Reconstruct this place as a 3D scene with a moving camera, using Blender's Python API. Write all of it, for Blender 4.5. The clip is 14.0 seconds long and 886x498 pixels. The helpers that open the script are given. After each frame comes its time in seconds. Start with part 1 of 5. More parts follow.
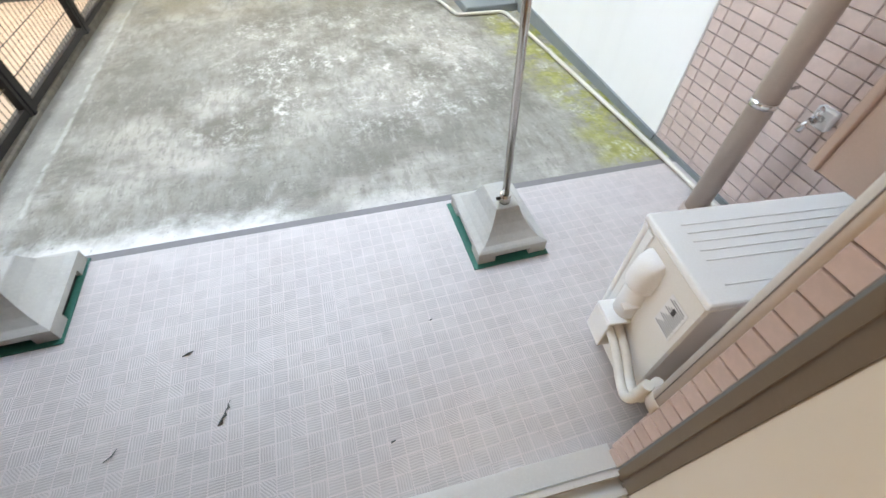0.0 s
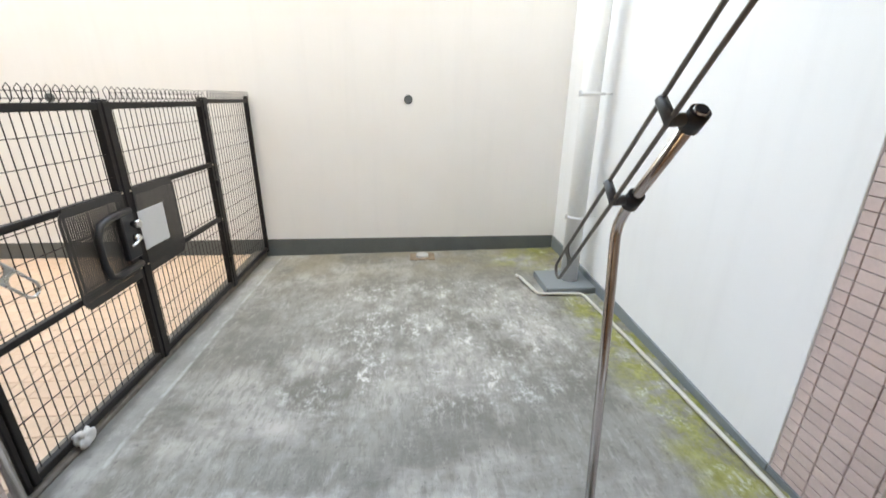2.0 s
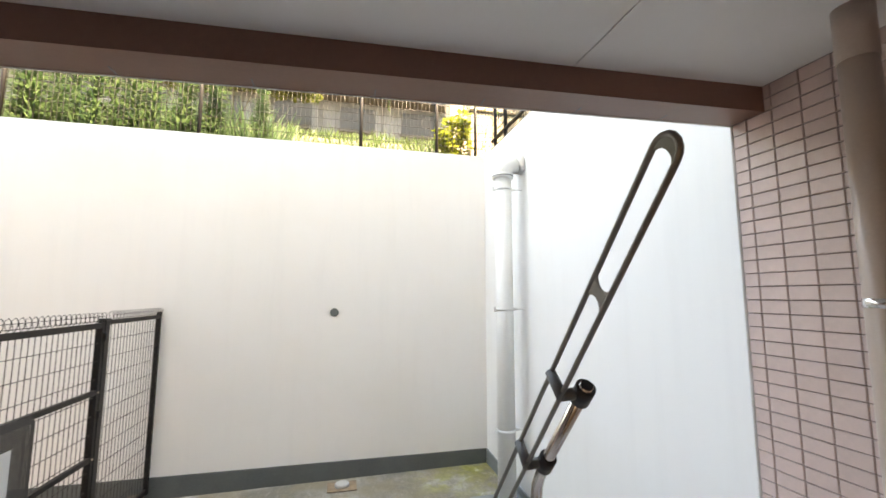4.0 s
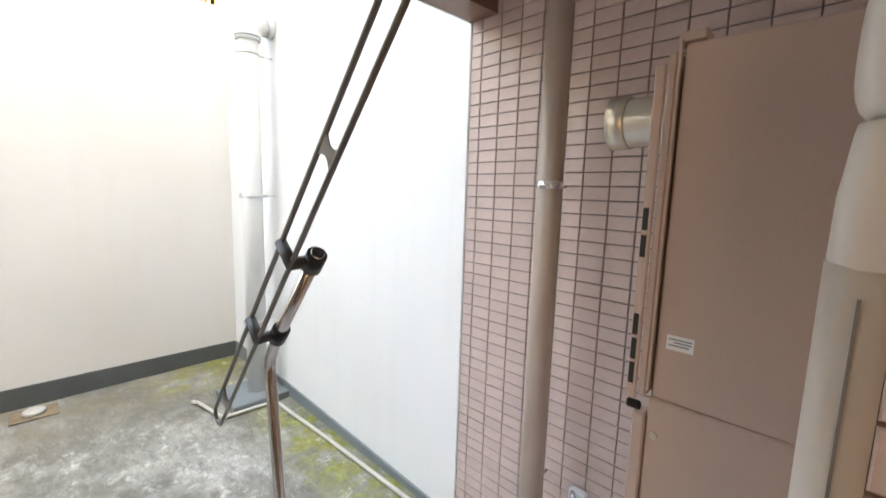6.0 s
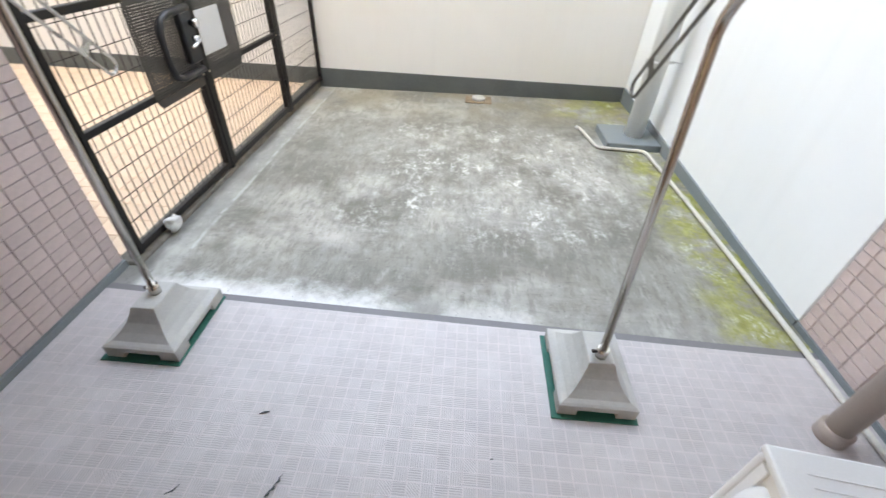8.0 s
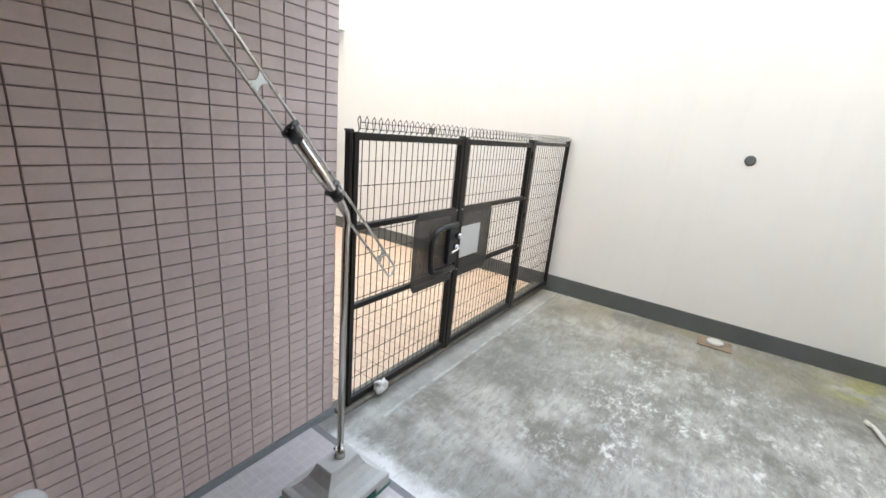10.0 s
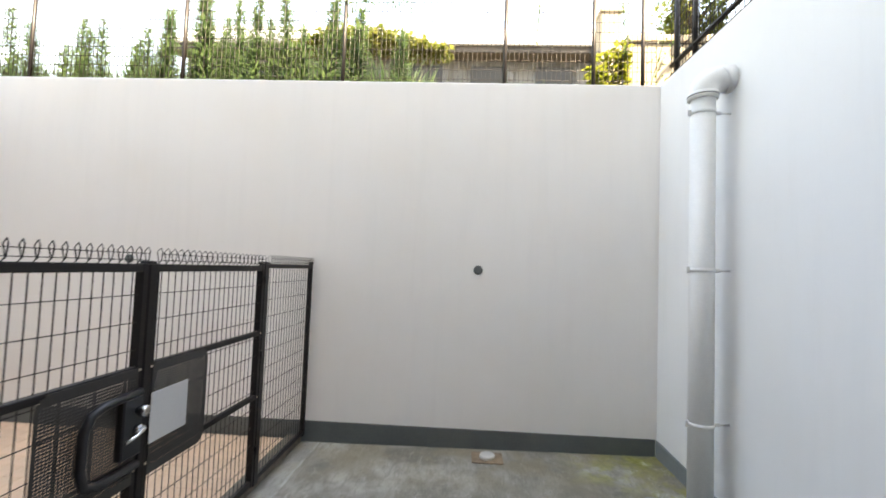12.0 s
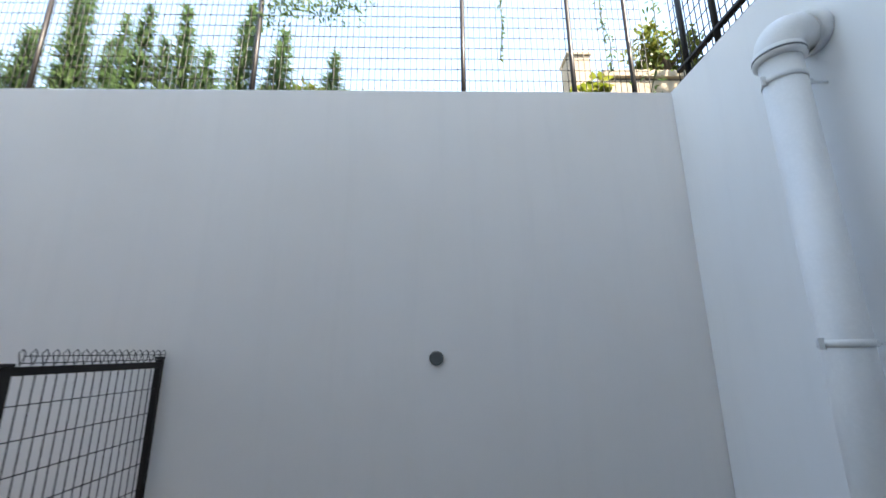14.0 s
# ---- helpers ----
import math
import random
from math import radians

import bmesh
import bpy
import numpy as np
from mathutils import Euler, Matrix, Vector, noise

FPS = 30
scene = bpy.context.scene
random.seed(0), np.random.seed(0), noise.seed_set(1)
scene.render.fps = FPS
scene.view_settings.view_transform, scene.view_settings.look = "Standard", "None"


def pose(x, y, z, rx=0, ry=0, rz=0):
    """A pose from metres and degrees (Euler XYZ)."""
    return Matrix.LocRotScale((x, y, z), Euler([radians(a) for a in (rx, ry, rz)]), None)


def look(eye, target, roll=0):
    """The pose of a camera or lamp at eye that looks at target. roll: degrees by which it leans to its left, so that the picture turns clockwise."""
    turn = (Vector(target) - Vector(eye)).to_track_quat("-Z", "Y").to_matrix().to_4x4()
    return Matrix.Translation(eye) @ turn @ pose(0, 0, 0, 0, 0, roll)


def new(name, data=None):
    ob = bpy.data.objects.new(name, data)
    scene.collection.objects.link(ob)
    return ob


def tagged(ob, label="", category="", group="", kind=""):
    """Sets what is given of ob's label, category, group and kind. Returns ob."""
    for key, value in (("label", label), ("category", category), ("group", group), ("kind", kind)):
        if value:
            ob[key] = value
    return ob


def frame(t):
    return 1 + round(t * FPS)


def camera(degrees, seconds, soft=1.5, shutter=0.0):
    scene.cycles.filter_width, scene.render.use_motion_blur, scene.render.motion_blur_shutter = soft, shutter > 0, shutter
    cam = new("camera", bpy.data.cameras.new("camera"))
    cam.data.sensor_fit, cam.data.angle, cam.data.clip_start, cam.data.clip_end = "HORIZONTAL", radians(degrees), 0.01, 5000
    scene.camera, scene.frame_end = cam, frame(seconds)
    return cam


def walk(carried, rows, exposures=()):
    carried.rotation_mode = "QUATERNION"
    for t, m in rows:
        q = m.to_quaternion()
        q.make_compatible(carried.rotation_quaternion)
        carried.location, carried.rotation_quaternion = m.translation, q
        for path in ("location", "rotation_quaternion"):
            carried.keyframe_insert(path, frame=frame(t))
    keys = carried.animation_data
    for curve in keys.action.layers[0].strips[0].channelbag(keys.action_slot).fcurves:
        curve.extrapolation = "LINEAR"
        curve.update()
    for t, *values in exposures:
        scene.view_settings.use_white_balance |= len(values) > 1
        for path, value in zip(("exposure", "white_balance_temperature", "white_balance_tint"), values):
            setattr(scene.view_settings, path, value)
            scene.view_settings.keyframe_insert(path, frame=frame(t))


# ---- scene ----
cam = camera(93.8, 14.0, shutter=0.2)
PATH = [
    (0, (-1.612, -1.35, 1.278), (-1.224, -0.114, -0.247), 1.4),
    (0.5, (-1.568, -1.292, 1.293), (-1.416, -0.05, -0.267), 1.9),
    (1, (-1.495, -1.266, 1.345), (-1.434, 0.152, -0.065), 0.6),
    (1.5, (-1.494, -1.243, 1.448), (-1.41, 0.453, 0.391), 0.3),
    (2, (-1.57, -1.184, 1.553), (-1.424, 0.692, 0.875), 0.5),
    (2.2, (-1.57, -1.154, 1.567), (-1.432, 0.769, 1.037), 0.6),
    (4.3, (-1.499, -1.180, 1.724), (-0.849, 0.696, 1.974), 0.1),
    (4.5, (-1.490, -1.180, 1.716), (-0.675, 0.631, 1.946), 0.3),
    (5, (-1.473, -1.168, 1.709), (-0.296, 0.442, 1.843), 0.4),
    (5.5, (-1.468, -1.16, 1.705), (-0.067, 0.267, 1.687), 0.7),
    (5.6, (-1.47, -1.156, 1.699), (-0.038, 0.24, 1.645), 1.0),
    (6, (-1.437, -1.15, 1.66), (-0.019, 0.235, 1.398), 1.7),
    (6.5, (-1.395, -1.197, 1.581), (-0.229, 0.309, 0.969), 2.8),
    (7, (-1.409, -1.251, 1.493), (-0.639, 0.338, 0.556), 4.0),
    (7.5, (-1.48, -1.258, 1.412), (-1.124, 0.334, 0.254), 4.0),
    (8, (-1.598, -1.27, 1.402), (-1.651, 0.291, 0.152), 3.2),
    (8.5, (-1.678, -1.268, 1.418), (-2.154, 0.25, 0.206), 2.3),
    (9, (-1.676, -1.218, 1.452), (-2.562, 0.23, 0.395), 1.9),
    (9.2, (-1.658, -1.205, 1.48), (-2.685, 0.22, 0.524), 1.6),
    (11.3, (-1.691, -1.036, 1.643), (-2.28, 0.871, 1.517), 2.8),
    (11.5, (-1.703, -0.932, 1.607), (-2.084, 1.027, 1.477), 2.6),
    (12, (-1.726, -0.635, 1.555), (-1.825, 1.361, 1.649), 2.1),
    (12.5, (-1.781, -0.336, 1.598), (-1.708, 1.619, 2.01), 0.2),
    (13, (-1.735, -0.059, 1.611), (-1.759, 1.852, 2.202), 0.1),
    (13.5, (-1.669, 0.278, 1.58), (-1.754, 2.187, 2.171), -0.0),
    (14, (-1.601, 0.695, 1.587), (-1.558, 2.636, 2.068), -0.4),
]
EXPOSURE = [(0.0, 4.45, 11000, 15), (1.0, 4.37, 10900, 16), (2.2, 3.95, 10900, 17), (4.3, 3.8, 10900, 18), (5.5, 4.0, 11200, 19), (6.5, 4.25, 11200, 18), (7.5, 4.25, 10900, 17),
            (9.0, 4.52, 10700, 18), (10.2, 4.0, 10500, 16), (11.5, 3.63, 10300, 18), (12.0, 3.3, 9800, 18), (12.5, 2.85, 8900, 17), (13.0, 2.58, 7900, 15), (13.5, 2.48, 7000, 14), (14.0, 2.48, 7500, 14)]
walk(cam, [(t, look(eye, target, roll)) for t, eye, target, roll in PATH], EXPOSURE)


# ---------- world, sun ----------
world = bpy.data.worlds.new("sky")
scene.world = world
world.use_nodes = True
wn = world.node_tree
sky = wn.nodes.new("ShaderNodeTexSky")
sky.sky_type = "NISHITA"
sky.sun_disc = False
sky.sun_elevation = radians(62)
sky.sun_rotation = radians(140)
sky.air_density, sky.dust_density, sky.ozone_density = 1.6, 0.3, 1.5
bg = wn.nodes["Background"]
bg.inputs["Strength"].default_value = 0.12
wn.links.new(sky.outputs[0], bg.inputs["Color"])
sun = new("sun", bpy.data.lights.new("sun", "SUN"))
sun.data.energy, sun.data.angle, sun.data.color = 3.4, radians(0.6), (1.0, 0.95, 0.86)
# added warm fill lamp in the unseen room; brightens the casing and heater
room_fill = new("room_fill_lamp", bpy.data.lights.new("room_fill_lamp", "AREA"))
room_fill.data.shape, room_fill.data.size, room_fill.data.size_y = "RECTANGLE", 1.9, 1.3
room_fill.data.energy, room_fill.data.color = 1.5, (1.0, 0.9, 0.78)
room_fill.matrix_world = look((-4.24, -3.2, 1.3), (0, -3.2, 1.3))
sun.matrix_world = look((3.86, -4.6, 11.28), (0, 0, 0))


# ---------- materials ----------
class Nodes:
    """Small builder for a node material."""

    def __init__(self, name):
        self.m = bpy.data.materials.new(name)
        self.m.use_nodes = True
        self.t = self.m.node_tree
        self.bsdf = self.t.nodes["Principled BSDF"]
        self.co = self.t.nodes.new("ShaderNodeTexCoord").outputs["Object"]

    def node(self, kind, **kw):
        n = self.t.nodes.new(kind)
        for k, v in kw.items():
            if k == "operation":
                n.operation = v
            elif k == "blend":
                n.blend_type = v
        return n

    def put(self, socket, value):
        if hasattr(value, "is_linked"):
            self.t.links.new(value, socket)
        else:
            socket.default_value = value

    def math(self, op, a, b=0.0, clamp=False):
        n = self.node("ShaderNodeMath", operation=op)
        n.use_clamp = clamp
        self.put(n.inputs[0], a)
        self.put(n.inputs[1], b)
        return n.outputs[0]

    def noise(self, scale, detail=4.0, rough=0.55, co=None, stretch=None):
        n = self.node("ShaderNodeTexNoise")
        n.inputs["Scale"].default_value = scale
        n.inputs["Detail"].default_value = detail
        n.inputs["Roughness"].default_value = rough
        src = co or self.co
        if stretch:
            mp = self.node("ShaderNodeMapping")
            mp.inputs["Scale"].default_value = stretch
            self.t.links.new(src, mp.inputs["Vector"])
            src = mp.outputs[0]
        self.t.links.new(src, n.inputs["Vector"])
        return n.outputs[0]

    def step(self, value, lo, hi):
        n = self.node("ShaderNodeMapRange")
        n.interpolation_type = "SMOOTHSTEP"
        self.put(n.inputs[0], value)
        n.inputs[1].default_value, n.inputs[2].default_value = lo, hi
        n.inputs[3].default_value, n.inputs[4].default_value = 0.0, 1.0
        return n.outputs[0]

    def span(self, value, a, b):
        n = self.node("ShaderNodeMapRange")
        self.put(n.inputs[0], value)
        n.inputs[1].default_value, n.inputs[2].default_value = 0.3, 0.7
        n.inputs[3].default_value, n.inputs[4].default_value = a, b
        return n.outputs[0]

    def mix(self, fac, a, b, blend="MIX"):
        n = self.node("ShaderNodeMix")
        n.data_type = "RGBA"
        n.blend_type = blend
        self.put(n.inputs[0], fac)
        for s, v in ((n.inputs[6], a), (n.inputs[7], b)):
            self.put(s, v if hasattr(v, "is_linked") else (*v, 1.0))
        return n.outputs[2]

    def xyz(self):
        n = self.node("ShaderNodeSeparateXYZ")
        self.t.links.new(self.co, n.inputs[0])
        return n.outputs

    def bump(self, height, strength, distance=0.01):
        n = self.node("ShaderNodeBump")
        n.inputs["Strength"].default_value = strength
        n.inputs["Distance"].default_value = distance
        self.t.links.new(height, n.inputs["Height"])
        self.t.links.new(n.outputs[0], self.bsdf.inputs["Normal"])

    def done(self, color, rough, metal=0.0, spec=None):
        self.put(self.bsdf.inputs["Base Color"], color if hasattr(color, "is_linked") else (*color, 1.0))
        self.put(self.bsdf.inputs["Roughness"], rough)
        self.bsdf.inputs["Metallic"].default_value = metal
        if spec is not None:
            self.bsdf.inputs["Specular IOR Level"].default_value = spec
        return self.m


def shade(c, k):
    return tuple(v * k for v in c)


def paint(name, c, rough=0.5, metal=0.0, grain=60.0, big=2.5, amount=0.12, bump=0.05, each=0.0, dirt=None, spec=None):
    """A plain surface with variation at two scales, and optional variation from piece to piece."""
    n = Nodes(name)
    col = n.mix(n.step(n.noise(big, 5), 0.35, 0.7), shade(c, 1 - amount), c)
    col = n.mix(n.math("MULTIPLY", n.step(n.noise(grain, 3), 0.4, 0.75), 0.5), col, shade(c, 1 + amount * 0.6))
    if dirt:
        col = n.mix(n.math("MULTIPLY", n.step(n.noise(big * 2.3, 6, 0.7), 0.52, 0.75), 0.55), col, dirt)
    if each:
        info = n.node("ShaderNodeObjectInfo")
        island = n.node("ShaderNodeNewGeometry")
        r = n.math("FRACT", n.math("ADD", info.outputs["Random"], island.outputs["Random Per Island"]))
        v = n.math("ADD", n.math("MULTIPLY", r, 2 * each), 1 - each)
        hsv = n.node("ShaderNodeHueSaturation")
        n.t.links.new(v, hsv.inputs["Value"])
        n.t.links.new(col, hsv.inputs["Color"])
        col = hsv.outputs[0]
    if bump:
        n.bump(n.noise(grain * 2, 4), bump, 0.004)
    r = n.math("ADD", n.math("MULTIPLY", n.noise(big * 4, 4), 0.16), rough - 0.08, True)
    return n.done(col, r, metal, spec)


def wall_paint(name, c):
    """Sprayed white wall paint, faintly streaked downwards, with a fine orange-peel relief."""
    n = Nodes(name)
    streak = n.step(n.noise(1.3, 5, 0.6, stretch=(6, 6, 0.5)), 0.45, 0.8)
    col = n.mix(n.math("MULTIPLY", streak, 0.35), c, shade(c, 0.9))
    col = n.mix(n.math("MULTIPLY", n.step(n.noise(0.9, 5), 0.4, 0.75), 0.5), col, shade((c[0], c[1] * 0.985, c[2] * 0.96), 0.94))
    n.bump(n.noise(140, 4), 0.12, 0.003)
    return n.done(col, n.math("ADD", n.math("MULTIPLY", n.noise(8), 0.2), 0.55), 0.0, 0.3)


def concrete_yard(name):
    """Weathered trowelled concrete: dark algae film, pale lime bloom, moss along the side wall."""
    n = Nodes(name)
    x, y, z = n.xyz()
    mid = n.noise(1.9, 8, 0.62)
    fine = n.noise(16, 8, 0.72)
    grit = n.noise(55, 6, 0.7)
    streak = n.noise(6, 8, 0.75, stretch=(4.2, 1.1, 1))
    col = n.mix(n.step(mid, 0.38, 0.61), (0.165, 0.153, 0.125), (0.385, 0.365, 0.325))
    col = n.mix(n.math("MULTIPLY", n.step(n.noise(1.1, 6, 0.6), 0.44, 0.58), 0.6), col, (0.175, 0.166, 0.142))
    col = n.mix(n.math("MULTIPLY", n.step(streak, 0.47, 0.6), 0.5), col, (0.15, 0.139, 0.115))
    col = n.mix(n.math("MULTIPLY", n.step(n.noise(5, 8, 0.75, stretch=(4.5, 1.3, 1)), 0.54, 0.66), 0.3), col, (0.50, 0.48, 0.44))
    # lime bloom: crusts in the middle, broken by fine grain
    heart = n.math("MULTIPLY", n.math("MULTIPLY", n.step(x, -2.7, -1.9), n.math("SUBTRACT", 1.0, n.step(x, -0.75, -0.3))), n.math("MULTIPLY", n.step(y, 0.35, 0.95), n.math("SUBTRACT", 1.0, n.step(y, 1.9, 2.5))))
    patch = n.step(n.noise(2.3, 6, 0.65), 0.42, 0.6)
    crust = n.math("MULTIPLY", n.math("ADD", n.math("MULTIPLY", patch, 0.75), 0.25), n.step(n.noise(6.5, 10, 0.82, stretch=(1.7, 0.8, 1)), 0.45, 0.62))
    crust = n.math("MULTIPLY", crust, n.step(n.math("ADD", n.math("MULTIPLY", fine, 0.6), n.math("MULTIPLY", grit, 0.4)), 0.44, 0.56))
    col = n.mix(n.math("MULTIPLY", crust, n.math("ADD", n.math("MULTIPLY", heart, 1.0), 0.15), True), col, (0.66, 0.64, 0.60))
    haze = n.math("MULTIPLY", n.step(n.noise(1.6, 7, 0.7, stretch=(0.6, 2.0, 1)), 0.5, 0.7), n.math("SUBTRACT", 1.0, n.step(y, 0.7, 1.4)))
    col = n.mix(n.math("MULTIPLY", haze, 0.28), col, (0.60, 0.55, 0.52))
    trowel = n.step(n.noise(4.5, 5, 0.65, stretch=(0.8, 10, 1)), 0.6, 0.7)
    col = n.mix(n.math("MULTIPLY", trowel, 0.4), col, (0.12, 0.117, 0.10))
    fleck = n.math("MULTIPLY", n.step(n.noise(85, 3, 0.5), 0.62, 0.7), n.step(n.noise(2.2, 4), 0.4, 0.62))
    col = n.mix(n.math("MULTIPLY", fleck, 0.22), col, (0.56, 0.55, 0.51))
    # lime along the sheet's edge
    wob = n.math("MULTIPLY", n.math("SUBTRACT", n.noise(7, 6, 0.7), 0.5), 0.28)
    yy = n.math("ADD", n.math("ADD", y, n.math("MULTIPLY", x, 0.026)), wob)
    edge = n.math("SUBTRACT", 1.0, n.step(yy, -0.04, 0.11))
    west = n.math("ADD", n.math("MULTIPLY", n.math("SUBTRACT", 1.0, n.step(n.math("ADD", x, n.math("MULTIPLY", wob, 1.2)), -2.0, -1.75)), 0.7), 0.12)
    lump = n.math("MULTIPLY", n.step(n.math("ADD", x, wob), -1.68, -1.58), n.math("SUBTRACT", 1.0, n.step(n.math("ADD", x, wob), -1.28, -1.18)))
    col = n.mix(n.math("MULTIPLY", edge, n.math("MAXIMUM", west, n.math("MULTIPLY", lump, 0.45)), True), col, (0.78, 0.775, 0.755))
    # pale strip with a crisp lip beside the fence kerb
    xx = n.math("ADD", x, n.math("MULTIPLY", wob, 0.16))
    strip = n.math("SUBTRACT", 1.0, n.step(xx, -2.98, -2.94))
    col = n.mix(n.math("MULTIPLY", strip, 0.3), col, (0.42, 0.42, 0.40))
    lip = n.math("SUBTRACT", 1.0, n.step(n.math("ABSOLUTE", n.math("ADD", xx, 2.965)), 0.004, 0.016))
    col = n.mix(n.math("MULTIPLY", n.math("MULTIPLY", lip, n.step(n.noise(9, 4), 0.36, 0.6)), 0.4), col, (0.58, 0.58, 0.56))
    dark = n.math("SUBTRACT", 1.0, n.step(n.math("ADD", xx, n.math("MULTIPLY", wob, 0.2)), -3.11, -3.05))
    col = n.mix(n.math("MULTIPLY", dark, 0.75), col, (0.13, 0.125, 0.11))
    # moss along the side wall, thin towards the back
    side = n.step(n.math("ADD", x, n.math("MULTIPLY", wob, 1.5)), -0.44, -0.20)
    moss = n.math("MULTIPLY", side, n.step(n.noise(3.1, 8, 0.74), 0.40, 0.56))
    back = n.math("MULTIPLY", n.step(n.math("ADD", y, wob), 2.3, 2.8), n.step(x, -0.95, -0.6))
    moss = n.math("MAXIMUM", moss, n.math("MULTIPLY", n.math("MULTIPLY", back, n.step(n.noise(3.3, 7, 0.7), 0.44, 0.6)), 0.8))
    mcol = n.mix(n.step(fine, 0.38, 0.66), (0.22, 0.22, 0.03), (0.38, 0.365, 0.12))
    col = n.mix(n.math("MULTIPLY", moss, 0.9), col, mcol)
    chalk = n.math("MULTIPLY", side, n.math("MULTIPLY", n.step(n.noise(5.5, 8, 0.75), 0.52, 0.62), n.step(grit, 0.42, 0.6)))
    col = n.mix(n.math("MULTIPLY", chalk, 0.7), col, (0.66, 0.65, 0.58))
    brown = n.math("MULTIPLY", n.step(y, 2.1, 2.9), n.step(n.noise(2.6, 6), 0.4, 0.6))
    col = n.mix(n.math("MULTIPLY", brown, 0.5), col, (0.25, 0.205, 0.13))
    pit = n.math("SUBTRACT", 1.0, n.step(n.noise(40, 6, 0.65), 0.3, 0.40))
    col = n.mix(n.math("MULTIPLY", pit, 0.6), col, (0.10, 0.096, 0.083))
    n.bump(n.math("ADD", n.math("MULTIPLY", fine, 0.7), n.math("MULTIPLY", grit, 0.4)), 0.55, 0.012)
    return n.done(col, n.math("ADD", n.math("MULTIPLY", fine, 0.25), 0.45), 0.0, 0.4)


def vinyl_sheet(name):
    """Embossed balcony sheet: small squares, each ribbed across, along or slantwise."""
    n = Nodes(name)
    x, y, z = n.xyz()
    s = 0.0445
    cx, cy = n.math("DIVIDE", x, s), n.math("DIVIDE", y, s)
    fx, fy = n.math("FRACT", cx), n.math("FRACT", cy)
    cell = n.node("ShaderNodeCombineXYZ")
    n.t.links.new(n.math("FLOOR", cx), cell.inputs[0])
    n.t.links.new(n.math("FLOOR", cy), cell.inputs[1])
    wn_ = n.node("ShaderNodeTexWhiteNoise")
    n.t.links.new(cell.outputs[0], wn_.inputs["Vector"])
    r = wn_.outputs["Value"]

    wob = n.math("MULTIPLY", n.math("SUBTRACT", n.noise(38, 3, 0.6), 0.5), 0.16)

    def rib(v):
        return n.math("ADD", n.math("MULTIPLY", n.math("SINE", n.math("MULTIPLY", n.math("ADD", v, wob), 6.28318 * 6)), 0.5), 0.5)
    across, along, slant = rib(fx), rib(fy), rib(n.math("MULTIPLY", n.math("ADD", fx, fy), 0.75))
    a = n.math("GREATER_THAN", r, 0.5)
    b = n.math("GREATER_THAN", r, 0.86)
    h = n.math("ADD", n.math("MULTIPLY", across, a), n.math("MULTIPLY", along, n.math("SUBTRACT", 1.0, a)))
    h = n.math("ADD", n.math("MULTIPLY", slant, b), n.math("MULTIPLY", h, n.math("SUBTRACT", 1.0, b)))
    gx = n.math("ABSOLUTE", n.math("SUBTRACT", fx, 0.5))
    gy = n.math("ABSOLUTE", n.math("SUBTRACT", fy, 0.5))
    line = n.step(n.math("ADD", n.math("MAXIMUM", gx, gy), n.math("MULTIPLY", wob, 0.12)), 0.44, 0.475)
    col = n.mix(n.step(n.noise(2.0, 5), 0.35, 0.7), (0.51, 0.468, 0.462), (0.575, 0.532, 0.524))
    tint = n.math("ADD", n.math("MULTIPLY", r, 0.08), 0.95)
    hsv = n.node("ShaderNodeHueSaturation")
    n.t.links.new(tint, hsv.inputs["Value"])
    n.t.links.new(col, hsv.inputs["Color"])
    # lines coloured paler throughout: the sky's sheen on them is painted in
    col = n.mix(n.math("MULTIPLY", line, 0.62), hsv.outputs[0], (0.76, 0.675, 0.67))
    col = n.mix(n.math("MULTIPLY", n.math("MULTIPLY", n.step(n.math("SUBTRACT", 1.0, h), 0.45, 0.9), n.step(n.noise(17, 4), 0.36, 0.62)), 0.34), col, (0.29, 0.26, 0.26))
    col = n.mix(n.math("MULTIPLY", n.step(n.noise(9, 7, 0.7), 0.56, 0.76), 0.35), col, (0.31, 0.285, 0.28))
    n.bump(n.math("MAXIMUM", h, line), 0.35, 0.0015)
    return n.done(col, n.math("SUBTRACT", n.math("ADD", n.math("MULTIPLY", n.noise(6), 0.2), 0.36), n.math("MULTIPLY", line, 0.26)), 0.0, 0.6)


def leaf_mat(name, c1, c2):
    n = Nodes(name)
    isl = n.node("ShaderNodeNewGeometry").outputs["Random Per Island"]
    col = n.mix(isl, c1, c2)
    col = n.mix(n.math("MULTIPLY", n.step(n.noise(30, 3), 0.4, 0.7), 0.4), col, shade(c1, 0.7))
    n.bsdf.inputs["Transmission Weight"].default_value = 0.0
    m = n.done(col, 0.5, 0.0, 0.4)
    tr = n.node("ShaderNodeBsdfTranslucent")
    n.t.links.new(col, tr.inputs["Color"])
    add = n.node("ShaderNodeMixShader")
    add.inputs[0].default_value = 0.45
    n.t.links.new(n.bsdf.outputs[0], add.inputs[1])
    n.t.links.new(tr.outputs[0], add.inputs[2])
    n.t.links.new(add.outputs[0], n.t.nodes["Material Output"].inputs["Surface"])
    return m


